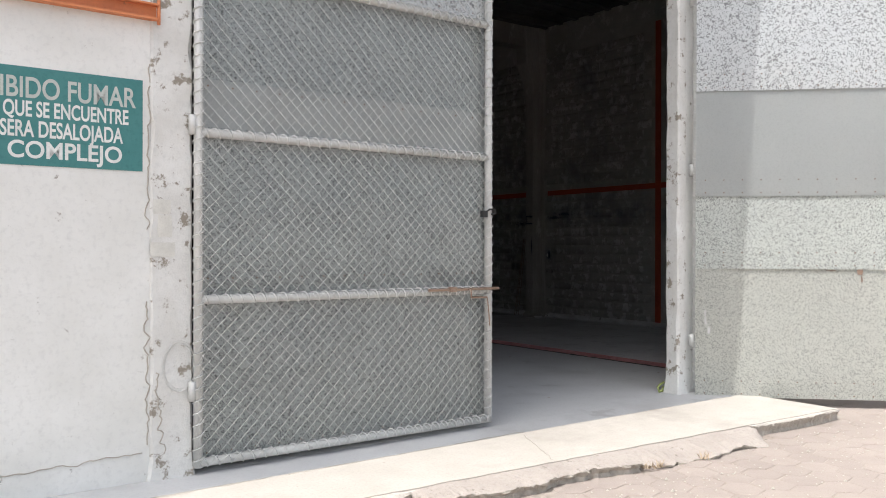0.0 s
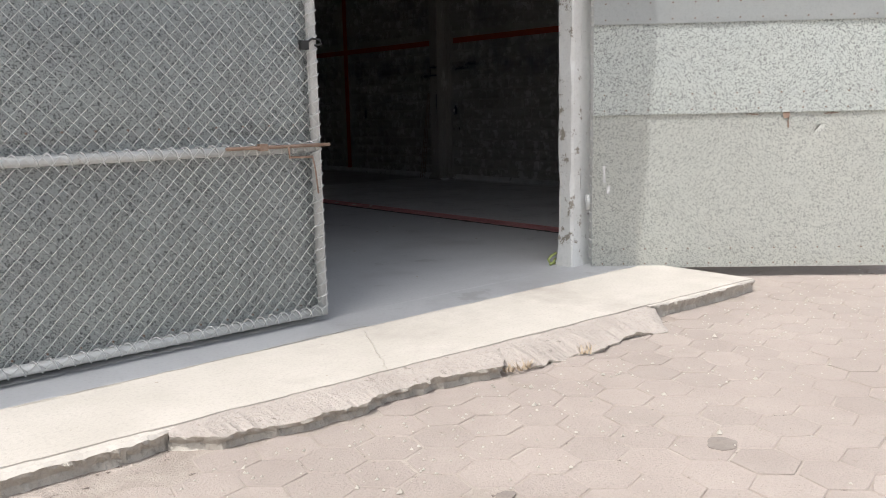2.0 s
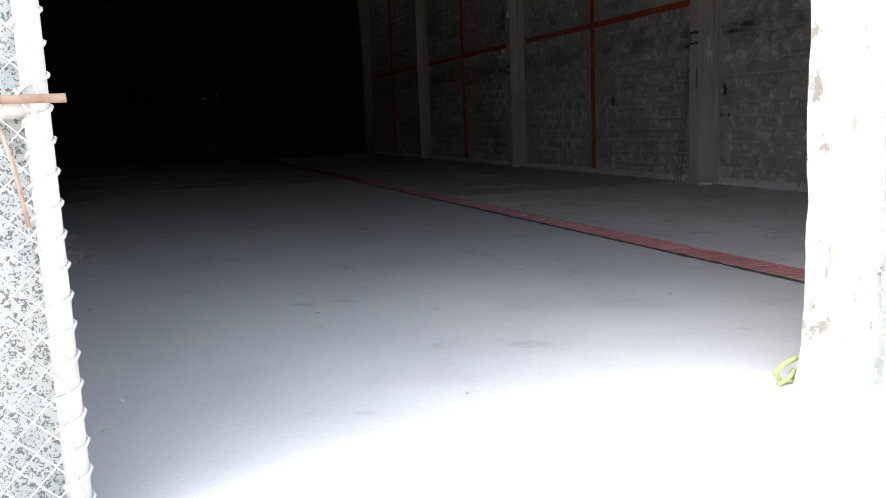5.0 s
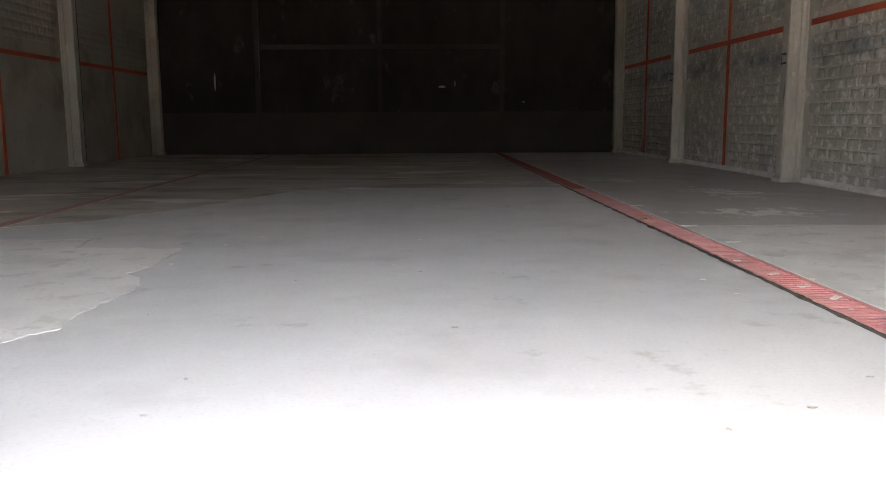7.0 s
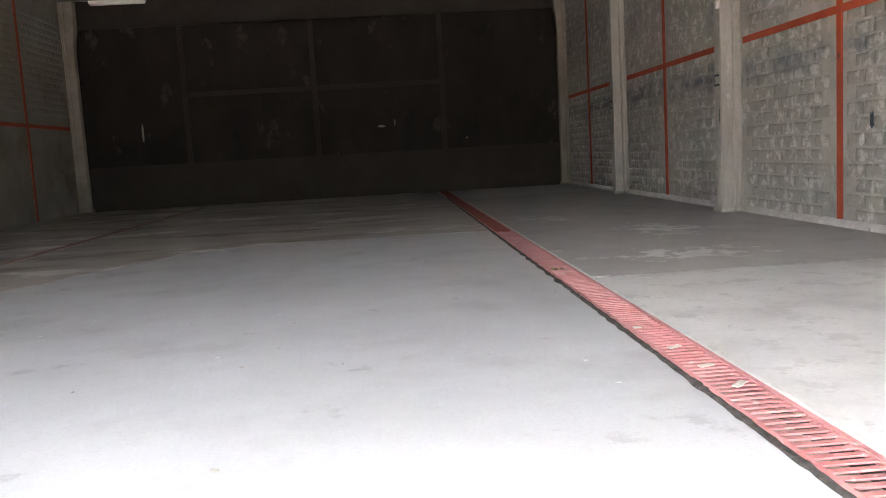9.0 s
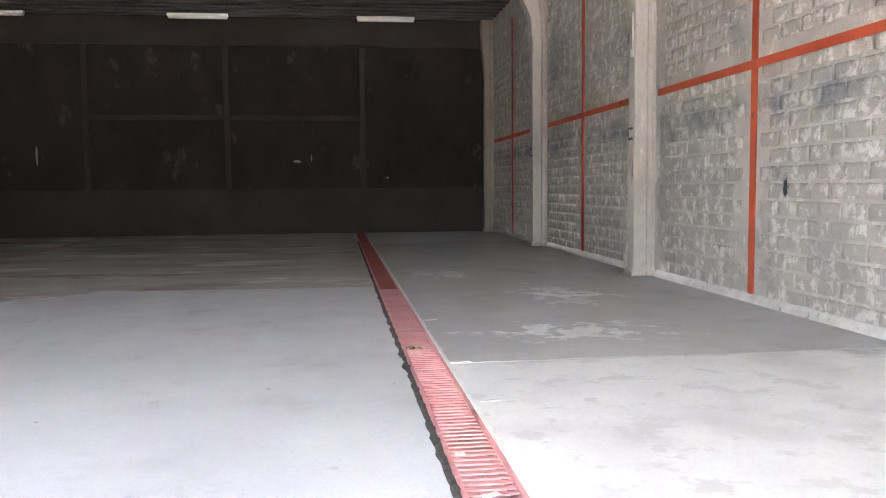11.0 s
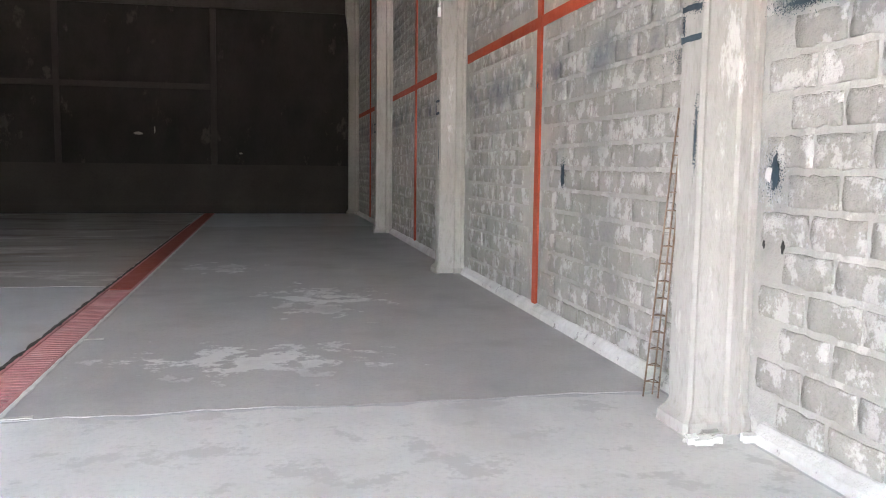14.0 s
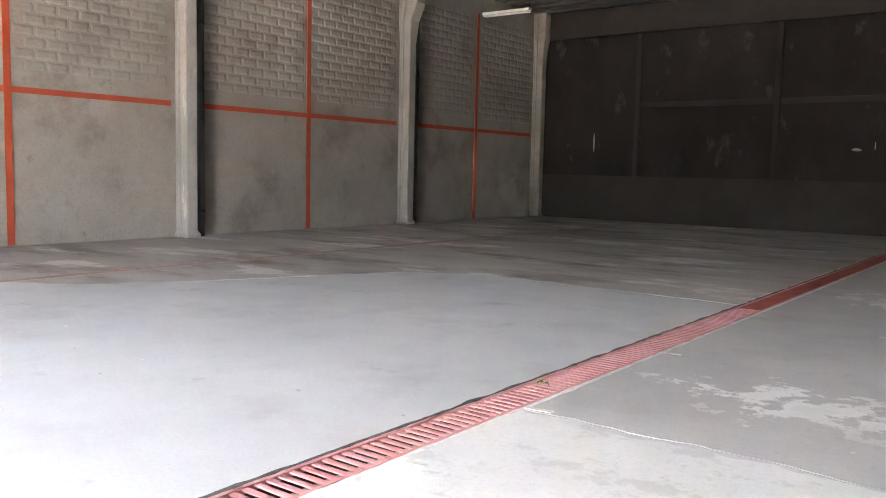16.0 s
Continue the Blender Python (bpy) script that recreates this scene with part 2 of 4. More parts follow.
STRAP = surface("yellow_green_strap", (0.42, 0.46, 0.16), (0.30, 0.35, 0.12), 0.8, big=9, fine=60, bump=0.3)
WEED = surface("weed_green", (0.09, 0.13, 0.03), (0.16, 0.17, 0.06), 0.8, big=20, fine=60, bump=0.1)
STRAW = surface("dry_straw", (0.40, 0.32, 0.23), (0.33, 0.25, 0.17), 0.85, big=20, fine=60, bump=0.1)
PAPER = surface("weathered_paper", (0.66, 0.65, 0.60), (0.55, 0.54, 0.50), 0.9, big=12, fine=60, bump=0.2)


# ---------- mesh helpers ----------
def add_box(bm, x0, y0, z0, x1, y1, z1, m=None):
    vs = [bm.verts.new(Vector(p) if m is None else m @ Vector(p)) for p in
          ((x0, y0, z0), (x1, y0, z0), (x1, y1, z0), (x0, y1, z0), (x0, y0, z1), (x1, y0, z1), (x1, y1, z1), (x0, y1, z1))]
    for f in ((3, 2, 1, 0), (4, 5, 6, 7), (0, 1, 5, 4), (1, 2, 6, 5), (2, 3, 7, 6), (3, 0, 4, 7)):
        bm.faces.new([vs[i] for i in f])
    return vs


def add_rod(bm, pts, r, sides=6, closed=False):
    """A round bar along a line of points."""
    pts = [Vector(p) for p in pts]
    rings = []
    for i, p in enumerate(pts):
        d = (pts[min(i + 1, len(pts) - 1)] - pts[max(i - 1, 0)]).normalized()
        u = d.orthogonal().normalized() if not rings or abs(d.dot(ref)) > 0.98 else (ref - d * d.dot(ref)).normalized()
        ref = u
        v = d.cross(u)
        rings.append([bm.verts.new(p + (u * math.cos(a) + v * math.sin(a)) * r) for a in (2 * math.pi * k / sides for k in range(sides))])
    for a, b in zip(rings, rings[1:]):
        for k in range(sides):
            f = bm.faces.new((a[k], a[(k + 1) % sides], b[(k + 1) % sides], b[k]))
            f.smooth = True
    bm.faces.new(rings[0][::-1])
    bm.faces.new(rings[-1])


def finish(name, bm, mat, parent=None, bevel=0.0):
    if bevel:
        bmesh.ops.bevel(bm, geom=bm.edges[:], offset=bevel, segments=2, affect="EDGES", profile=0.6)
    bmesh.ops.recalc_face_normals(bm, faces=bm.faces[:])
    me = bpy.data.meshes.new(name)
    bm.to_mesh(me)
    bm.free()
    me.materials.append(mat)
    ob = new(name, me)
    ob.parent = parent
    return ob


def box(name, lo, hi, mat, parent=None, bevel=0.0):
    bm = bmesh.new()
    add_box(bm, *lo, *hi)
    return finish(name, bm, mat, parent, bevel)


def rough_slab(name, x0, x1, y0, y1, z0, z1, mat, wob=0.02, step=0.06, scale=4.0, edges="xy", parent=None, dip=0.0):
    """A slab whose outline is broken by noise."""
    bm = bmesh.new()
    loop = []
    for a, b in (((x0, y0), (x1, y0)), ((x1, y0), (x1, y1)), ((x1, y1), (x0, y1)), ((x0, y1), (x0, y0))):
        n = max(1, int(math.dist(a, b) / step))
        for i in range(n):
            p = Vector((a[0] + (b[0] - a[0]) * i / n, a[1] + (b[1] - a[1]) * i / n, 0))
            s = noise.noise_vector(p * scale) + 0.5 * noise.noise_vector(p * scale * 4)
            loop.append((p.x + (s.x * wob if "x" in edges else 0), p.y + (s.y * wob if "y" in edges else 0)))
    top = [bm.verts.new((x, y, z1 + dip * noise.noise(Vector((x * 9, y * 9, 3))))) for x, y in loop]
    low = [bm.verts.new((x, y, z0)) for x, y in loop]
    bm.faces.new(top)
    n = len(loop)
    for i in range(n):
        bm.faces.new((low[i], low[(i + 1) % n], top[(i + 1) % n], top[i]))
    bmesh.ops.triangulate(bm, faces=[f for f in bm.faces if len(f.verts) > 4])
    return finish(name, bm, mat, parent)


def blob_patch(name, cx, cy, rx, ry, z, mat, axis="z", seed=0, n=48, wob=0.45, thick=0.003, parent=None):
    """A thin layer with a ragged outline, lying on a floor (axis z) or on a wall that faces along x."""
    bm = bmesh.new()
    top = []
    for i in range(n):
        a = 2 * math.pi * i / n
        q = Vector((math.cos(a) * 1.6, math.sin(a) * 1.6, seed * 7.3))
        k = 1 + wob * noise.noise(q) + wob * 0.6 * noise.noise(q * 3.1) + wob * 0.35 * noise.noise(q * 8)
        u, v = cx + rx * k * math.cos(a), cy + ry * k * math.sin(a)
        top.append((u, v))
    f = (lambda u, v, h: (u, v, z + h)) if axis == "z" else (lambda u, v, h: (z - h, u, v))
    a = [bm.verts.new(f(u, v, thick)) for u, v in top]
    b = [bm.verts.new(f(u, v, 0)) for u, v in top]
    bm.faces.new(a)
    for i in range(n):
        bm.faces.new((b[i], b[(i + 1) % n], a[(i + 1) % n], a[i]))
    bmesh.ops.triangulate(bm, faces=[g for g in bm.faces if len(g.verts) > 4])
    return finish(name, bm, mat, parent)


# ---------- plan ----------
XL, XR, YB, ZT = -7.53, 8.9, 29.9, 6.9        # hall: left wall, right wall, back wall, roof
BAYS = (8.70, 15.78, 22.75)                  # column centres along the hall
TIES = (5.2, 12.45, 19.6, 26.6)              # painted tie columns between them
STRIPE = 2.92
BAYS_L = (8.55, 15.55, 22.66)                # the same along the plastered wall
TIES_L = (4.9, 12.0, 19.15, 26.2)
STRIPE_L = 2.76
JL, JR = -2.70, 2.93                         # gate opening
GATE_H = 4.86
DR = (4.37, 4.68)                            # drain beside the right aisle
DL = (-3.31, -3.17)                          # drain beside the left aisle

# ---------- ground and threshold ----------
ground = tagged(box("ground", (-400, -400, -0.60), (400, 400, -0.1195), EARTH), "dusty pale earth road bed reaching the horizon", "ground", kind="structure")
rough_slab("threshold", -9.0, 3.45, -1.40, -0.405, -0.119, 0.0, SLAB, wob=0.02, step=0.05, edges="y")
th = bpy.data.objects["threshold"]
tagged(th, "pale sunlit concrete threshold slab with broken edge", "threshold", kind="structure")
EDGE = lambda x: -1.40 - 0.045 * (x - 2.0)
for vtx in th.data.vertices:
    if vtx.co.y < -1:
        vtx.co.y += EDGE(vtx.co.x) + 1.40


def kerb_run(name, xa, xb, width, drop, mat, face):
    """A run of kerb: a worn top that slopes outwards and a broken face below it."""
    bm, lower = bmesh.new(), bmesh.new()
    n = int((xb - xa) / 0.018)
    rows = []
    for i in range(n + 1):
        x = xa + (xb - xa) * i / n
        e = EDGE(x)
        w = width * (1 + 0.45 * noise.noise(Vector((x * 1.7, 5, 0))) + 0.14 * noise.noise(Vector((x * 5, 6, 0))) + 0.10 * noise.noise(Vector((x * 14, 6, 0)))) * min(1, 4 * (x - xa) + 0.15, 4 * (xb - x) + 0.15)
        d = min(0.112, drop * (1 + 0.5 * noise.noise(Vector((x * 3, 9, 0))) + 0.2 * noise.noise(Vector((x * 17, 9, 0)))))
        j = lambda k, a: a * (0.6 * noise.noise(Vector((x * 11, k, 0))) + 0.6 * noise.noise(Vector((x * 29, k, 4))))
        rows.append(((x, e + 0.03, -0.004), (x, e - 0.02 - w * 0.45, -d * 0.45 + j(1, 0.008)), (x, e - 0.02 - w, -d + j(2, 0.018)),
                     (x, e - 0.014 - w + j(3, 0.034), -d - 0.016), (x, e + 0.012 - w + j(4, 0.045), min(-d - 0.02, -0.085 + j(5, 0.012))), (x, e + 0.004 - w + j(6, 0.024), -0.124)))
    for mesh, a, b in ((bm, 0, 2), (lower, 2, 5)):
        prev = None
        for rw in rows:
            cur = [mesh.verts.new(p) for p in rw[a:b + 1]]
            if prev:
                for k in range(b - a):
                    mesh.faces.new((prev[k], cur[k], cur[k + 1], prev[k + 1]))
            prev = cur
    finish(name, bm, mat, th)
    finish(name, lower, face, th)


kerb_run("kerb", -9.0, -1.62, 0.05, 0.03, SLAB, BROKEN)
kerb_run("kerb", -1.66, 0.50, 0.22, 0.045, WEDGE, BROKEN)
kerb_run("kerb", 0.36, 2.08, 0.30, 0.098, WEDGE, BROKEN)
kerb_run("kerb", 2.02, 3.45, 0.02, 0.02, SLAB, BROKEN)

for x, y, l, a in ((-0.15, -0.9, 0.9, 1.1), (-1.0, -0.41, 2.3, 0.02), (-3.4, -0.43, 2.2, 0.01)):
    bm = bmesh.new()
    k = 22
    pts = [(x + l * (j / k - 0.5) * math.cos(a) + 0.03 * noise.noise(Vector((j * 0.7, x, 0))), y + l * (j / k - 0.5) * math.sin(a) + 0.03 * noise.noise(Vector((j * 0.7, x, 5))), 0.0) for j in range(k + 1)]
    add_rod(bm, pts, 0.004, 3)
    finish("crack", bm, BROKEN, th)

# ---------- front wall ----------
front = tagged(box("wall_front", (-14, 0.0, -0.13), (JL - 0.30, 0.25, ZT), WHITE), "white limewashed front wall with scuffs and flaking paint", "wall", kind="structure")
box("wall_front_side", (JR + 0.02, 0.02, -0.13), (14, 0.27, ZT), WHITE, front)
box("lintel", (JL - 0.30, 0.0, GATE_H + 0.1), (JR + 0.02, 0.25, ZT), WHITE, front)


def pillar(name, x0, x1, y0, y1, label):
    bm = bmesh.new()
    n = 70
    prev = None
    for i in range(n + 1):
        z = -0.02 + (GATE_H + 0.12) * i / n
        ring = []
        for cx, cy, sx, sy in ((x0, y0, 1, 1), (x1, y0, -1, 1), (x1, y1, -1, -1), (x0, y1, 1, -1)):
            c = 0.012 + 0.03 * max(0, noise.noise(Vector((cx * 3, cy * 5, z * 3.1)))) + 0.018 * max(0, noise.noise(Vector((cx, cy, z * 14))))
            flare = 0.02 * math.exp(-z * 9)
            order = ((cx, cy + sy * c), (cx + sx * c, cy)) if sx * sy > 0 else ((cx + sx * c, cy), (cx, cy + sy * c))
            ring += [bm.verts.new((px - sx * flare, py - sy * flare, z)) for px, py in order]
        if prev:
            for k in range(8):
                bm.faces.new((prev[k], prev[(k + 1) % 8], ring[(k + 1) % 8], ring[k]))
        prev = ring
    bm.faces.new(prev)
    return tagged(finish(name, bm, CHIPPED), label, "pillar", group="gate pillars", kind="structure")


pillar("pillar", JL - 0.30, JL, -0.015, 0.27, "white painted gate pillar with cracked corner")
pillar("pillar", JR - 0.125, JR + 0.02, 0.0, 0.18, "chipped white concrete gate pillar")

# settlement cracks in the limewash along the pillar joint and above the ground
for xa, za, xb, zb, sd in ((-3.015, 0.25, -3.02, 1.25, 1), (-3.02, 1.75, -3.0, 2.9, 2), (-4.6, 0.16, -3.05, 0.20, 3), (-2.90, 0.03, -2.96, 0.75, 4)):
    bm = bmesh.new()
    k = 40
    pts = [(xa + (xb - xa) * i / k + 0.035 * noise.noise(Vector((i * 0.35, sd * 9, 0))) + 0.012 * noise.noise(Vector((i * 1.3, sd * 9, 3))), -0.002 if xa < -3.0 else -0.017,
            za + (zb - za) * i / k + 0.03 * noise.noise(Vector((i * 0.4, sd * 9, 6)))) for i in range(k + 1)]
    add_rod(bm, pts, 0.0045, 4)
    finish("crack", bm, BROKEN, front)

# roof with the overhanging eave
eave = tagged(box("roof", (-14, -0.76, ZT), (14, YB + 0.4, ZT + 0.12), ROOFING), "flat roof with a short overhanging eave", "roof", kind="structure")

# painted prohibition sign
sign = box("painted_sign", (-6.05, -0.004, 2.15), (-3.05, -0.001, 2.78), GREEN)
tagged(sign, "teal painted no-smoking notice with white stencil letters on wall", "sign")


def lettering(text, x_right, z, height, mat, parent, width=None):
    cu = bpy.data.curves.new("letters", "FONT")
    cu.body, cu.size, cu.align_x, cu.extrude, cu.offset = text, height / 0.72, "RIGHT", 0.0008, 0.003
    tmp = new("letters_source", cu)
    bpy.context.view_layer.update()
    me = bpy.data.meshes.new_from_object(tmp.evaluated_get(bpy.context.evaluated_depsgraph_get()))
    xs = [v.co.x for v in me.vertices]
    k = width / (max(xs) - min(xs)) if width else 1
    bpy.data.objects.remove(tmp)
    me.materials.clear()
    me.materials.append(mat)
    ob = new("letters", me)
    ob.parent = parent
    ob.matrix_world = Matrix.Translation((x_right, -0.0055, z)) @ Euler((radians(90), 0, 0)).to_matrix().to_4x4() @ Matrix.Diagonal((k, 1, 1, 1))
    return ob


lettering("PROHIBIDO FUMAR", -3.10, 2.585, 0.135, LETTER_GREY, sign, 1.2)
lettering("QUE SE ENCUENTRE", -3.145, 2.465, 0.10, LETTER, sign, 0.77)
lettering("SERA DESALOJADA", -3.185, 2.335, 0.105, LETTER, sign, 0.75)
lettering("COMPLEJO", -3.185, 2.20, 0.11, LETTER, sign, 0.70)

# orange steel angle along the wall
bm = bmesh.new()
add_box(bm, -9, -0.07, 3.20, -2.96, -0.005, 3.215)
add_box(bm, -9, -0.016, 3.215, -2.96, -0.005, 3.30)
add_box(bm, -9, -0.07, 3.30, -2.96, -0.005, 3.312)
add_rod(bm, [(-2.955, -0.05, 3.17), (-2.955, -0.05, 3.34)], 0.012)
tagged(finish("wall_rail", bm, ORANGE), "orange painted steel channel fixed along white wall", "rail")

# torn paper and a loop of wire beside the gate
for x0, z0, w, h in ((-2.98, 1.86, 0.12, 0.10), (-2.95, 1.70, 0.10, 0.15), (-3.0, 1.56, 0.17, 0.10)):
    tagged(rough_slab("paper_scrap", 0, w, 0, h, 0, 0.002, PAPER, wob=0.006, step=0.02, scale=30), "torn weathered paper remnant glued on white pillar", "paper", group="paper scraps").matrix_world = Matrix.Translation((x0, -0.0175, z0)) @ Euler((radians(90), 0, 0)).to_matrix().to_4x4()
bm = bmesh.new()
add_rod(bm, [(-2.80 + (0.11 + 0.012 * math.sin(a * 0.37)) * math.cos(a), -0.026 - 0.006 * math.sin(a * 0.6), 0.78 + (0.17 + 0.014 * math.cos(a * 0.31)) * math.sin(a)) for a in np.linspace(0, 25, 110)], 0.0018, 4)
tagged(finish("wire_coil", bm, WIRE), "loose loop of thin grey wire hanging at pillar", "wire")


# ---------- gate ----------
def lash(bm, a, b, r, pitch=0.085):
    a, b = Vector(a), Vector(b)
    d = (b - a)
    turns = d.length / pitch
    u = d.normalized().orthogonal().normalized()
    v = d.normalized().cross(u)
    n = int(turns * 9)
    add_rod(bm, [a + d * (i / n) + (u * math.cos(2 * math.pi * turns * i / n) + v * math.sin(2 * math.pi * turns * i / n)) * r for i in range(n + 1)], 0.0055, 4)


def gate_leaf(label, width, sheets, sheet_side):
    """A tube frame with chain-link in front (local -y) and sheets on the other side; the hinge is at x = 0."""
    root = tagged(new("gate_leaf"), label, "gate", group="gate leaves")
    r = 0.034
    bm = bmesh.new()
    add_rod(bm, [(r, 0, 0.05), (r, 0, GATE_H)], r, 12)
    finish("stile", bm, TUBE, root)
    bm = bmesh.new()
    add_rod(bm, [(width - r, 0, 0.05), (width - r, 0, GATE_H)], r, 12)
    finish("stile", bm, TUBE, root)
    rails = (0.05 + r, 1.25, 2.45, 3.65, GATE_H - r)
    for z in rails:
        bm = bmesh.new()
        add_rod(bm, [(r, 0, z), (width - r, 0, z - 0.006)], r * 0.95, 12)
        finish("rail", bm, TUBE, root)
    bm = bmesh.new()
    cell = 0.046
    yf = -r - 0.006
    nz = int((GATE_H - 0.1) / cell)
    for c in range(int((width - 0.05) / (2 * cell)) + 1):
        for par in (0, 1):
            base = 0.03 + c * 2 * cell + par * cell
            pts = []
            for j in range(nz + 1):
                sgn = 1 if (j + par) % 2 else -1
                pts.append((min(width - 0.02, max(0.02, base + sgn * cell * 0.52 + 0.004 * noise.noise(Vector((c * 0.9, j * 0.6, par))))),
                            yf + sgn * 0.003 + 0.008 * noise.noise(Vector((c * 0.2, j * 0.15, 9))), 0.07 + j * cell))
            add_rod(bm, pts, 0.0026, 4)
    finish("chain_link", bm, WIRE, root)
    bm = bmesh.new()
    lash(bm, (r, 0, 0.06), (r, 0, GATE_H - 0.05), r + 0.005)
    lash(bm, (width - r, 0, 0.06), (width - r, 0, GATE_H - 0.05), r + 0.005)
    for z in rails[:4]:
        lash(bm, (0.05, 0, z), (width - 0.05, 0, z), r + 0.004, 0.09)
    finish("wire_lashing", bm, WIRE, root)
    for z0, z1, off, mat in sheets:
        bm = bmesh.new()
        nx, nzz = 24, 10
        grid = [[bm.verts.new((0.02 + (width - 0.05) * i / nx, r + 0.012 + off + 0.006 * noise.noise(Vector((i * 0.3, j * 0.3 + z0 * 5, 1))), z0 + (z1 - z0) * j / nzz)) for i in range(nx + 1)] for j in range(nzz + 1)]
        for j in range(nzz):
            for i in range(nx):
                bm.faces.new((grid[j][i], grid[j][i + 1], grid[j + 1][i + 1], grid[j + 1][i])).smooth = True
        bmesh.ops.solidify(bm, geom=bm.faces[:], thickness=0.003)
        bm.normal_update()
        for e in bm.edges:
            e.smooth = len(e.link_faces) == 2 and e.calc_face_angle(0) < 0.6
        finish("sheet", bm, mat, root)
        bm = bmesh.new()
        for i in range(14):
            for zz in (z0 + 0.04, z0 + 0.18 if sheet_side else z1 - 0.05):
                x = 0.12 + (width - 0.3) * i / 13
                add_rod(bm, [(x, r + off + 0.008, zz), (x, r + off + 0.024, zz)], 0.007, 6)
        tagged(finish("rivets", bm, RUST, root), kind="stuff")
    for z in (0.6, 2.5, 4.4):
        bm = bmesh.new()
        add_rod(bm, [(-0.01, 0, z - 0.07), (-0.01, 0, z + 0.07)], 0.028, 10)
        finish("hinge", bm, TUBE, root)
    return root


left = gate_leaf("closed steel-tube gate leaf with chain-link over galvanised sheets", 2.755,
                 ((0.09, 1.46, 0.014, ZINC_DULL), (1.36, 2.50, -0.004, ZINC_DULL), (2.42, 2.85, 0.004, ZINC_SMOOTH), (2.78, 3.75, 0.02, ZINC_DULL), (3.70, 4.84, 0.0, ZINC_BRIGHT)), False)
left.matrix_world = pose(JL - 0.005, -0.05, 0.0)
# slide bolt on the closed leaf
bm = bmesh.new()
add_rod(bm, [(2.02, -0.055, 1.262), (2.80, -0.055, 1.262)], 0.012, 8)
add_rod(bm, [(2.46, -0.06, 1.262), (2.46, -0.085, 1.25), (2.46, -0.085, 1.19), (2.64, -0.085, 1.185)], 0.009, 6)
add_rod(bm, [(2.64, -0.085, 1.185), (2.66, -0.08, 1.1), (2.68, -0.075, 0.93)], 0.006, 6)
add_box(bm, 2.25, -0.075, 1.24, 2.31, -0.03, 1.285)
finish("bolt", bm, RUST, left)
bm = bmesh.new()
add_box(bm, 2.60, -0.07, 1.90, 2.66, -0.035, 1.96)
add_rod(bm, [(2.66, -0.05, 1.95), (2.70, -0.05, 1.975), (2.76, -0.05, 1.97), (2.77, -0.05, 1.94), (2.72, -0.05, 1.93)], 0.008, 6)
finish("latch", bm, BLACK, left)

right = gate_leaf("open gate leaf clad with weathered galvanised sheets", 2.86,
                  ((-0.02, 1.43, 0.004, ZINC_WARM), (1.40, 2.24, 0.022, ZINC_PALE), (2.20, 3.40, 0.040, ZINC_SMOOTH), (3.36, 4.84, 0.058, ZINC_BRIGHT)), True)
right.matrix_world = Matrix.Translation((JR + 0.05, -0.06, 0.0)) @ Euler((0, 0, radians(-44))).to_matrix().to_4x4() @ Matrix.Diagonal((1, -1, 1, 1))

# rust runs below the sheet lap
random.seed(21)
for k, (x, z, w, h) in enumerate(((1.75, 1.37, 0.05, 0.05), (1.77, 1.31, 0.012, 0.09), (1.45, 1.385, 0.10, 0.008), (2.15, 1.385, 0.13, 0.007), (0.13, 0.86, 0.02, 0.16), (0.17, 0.72, 0.03, 0.09))):
    ob = rough_slab("rust_mark" if k < 4 else "paint_scrape", x - w / 2, x + w / 2, z - h / 2, z + h / 2, 0, 0.002, RUST if k < 4 else LIME, wob=0.012, step=0.012, scale=25, parent=right)
    ob.matrix_local = Matrix.Translation((0, 0.062, 0)) @ Euler((radians(90), 0, 0)).to_matrix().to_4x4()

# strap at the foot of the pillar
bm = bmesh.new()
add_rod(bm, [(2.81, 0.20, 0.012), (2.73, 0.20, 0.014), (2.70, 0.20, 0.06), (2.74, 0.20, 0.09), (2.81, 0.20, 0.11)], 0.012, 6)
add_rod(bm, [(2.70, 0.18, 0.012), (2.75, 0.18, 0.03), (2.80, 0.20, 0.06)], 0.010, 6)
tagged(finish("strap", bm, STRAP), "yellow-green strap loop lying at foot of pillar", "strap")

# ---------- hall shell ----------
FLOOR_TILES = (("left", XL, DL[0]), ("middle", DL[1], DR[0]), ("right", DR[1], XR))
floor = None
for nm, x0, x1 in FLOOR_TILES:
    ob = box("floor" if floor is None else "floor_strip", (x0, 0.0, -0.12), (x1, YB, 0.0), FLOOR, floor)
    floor = floor or tagged(ob, "worn grey screed warehouse floor with stains", "floor", kind="structure")

box("floor_apron", (-9.0, -0.40, -0.12), (3.45, -0.0, -0.001), FLOOR, floor)

side_right = tagged(box("wall_right", (XR + 0.006, 0.27, -0.05), (XR + 0.25, YB, ZT), MORTAR), "rough concrete block wall with smeared pale mortar", "wall", kind="structure")
side_left = tagged(box("wall_left", (XL - 0.25, 0.25, -0.05), (XL, YB, ZT), PLASTER), "bare plastered block wall", "wall", kind="structure")
back = tagged(box("wall_back", (XL - 0.25, YB, -0.05), (XR + 0.25, YB + 0.25, ZT), DIM_PLASTER), "smudged plastered back wall, colour darkened for the dim far end", "wall", kind="structure")
bm = bmesh.new()
add_box(bm, XL, 0.28, ZT - 0.05, XR, YB, ZT - 0.004)
for i in range(60):
    y = 0.6 + i * 0.49
    add_box(bm, XL, y, ZT - 0.09, XR, y + 0.12, ZT - 0.046)
tagged(finish("ceiling", bm, ROOFING), "dark ribbed metal roof deck", "ceiling", kind="structure")


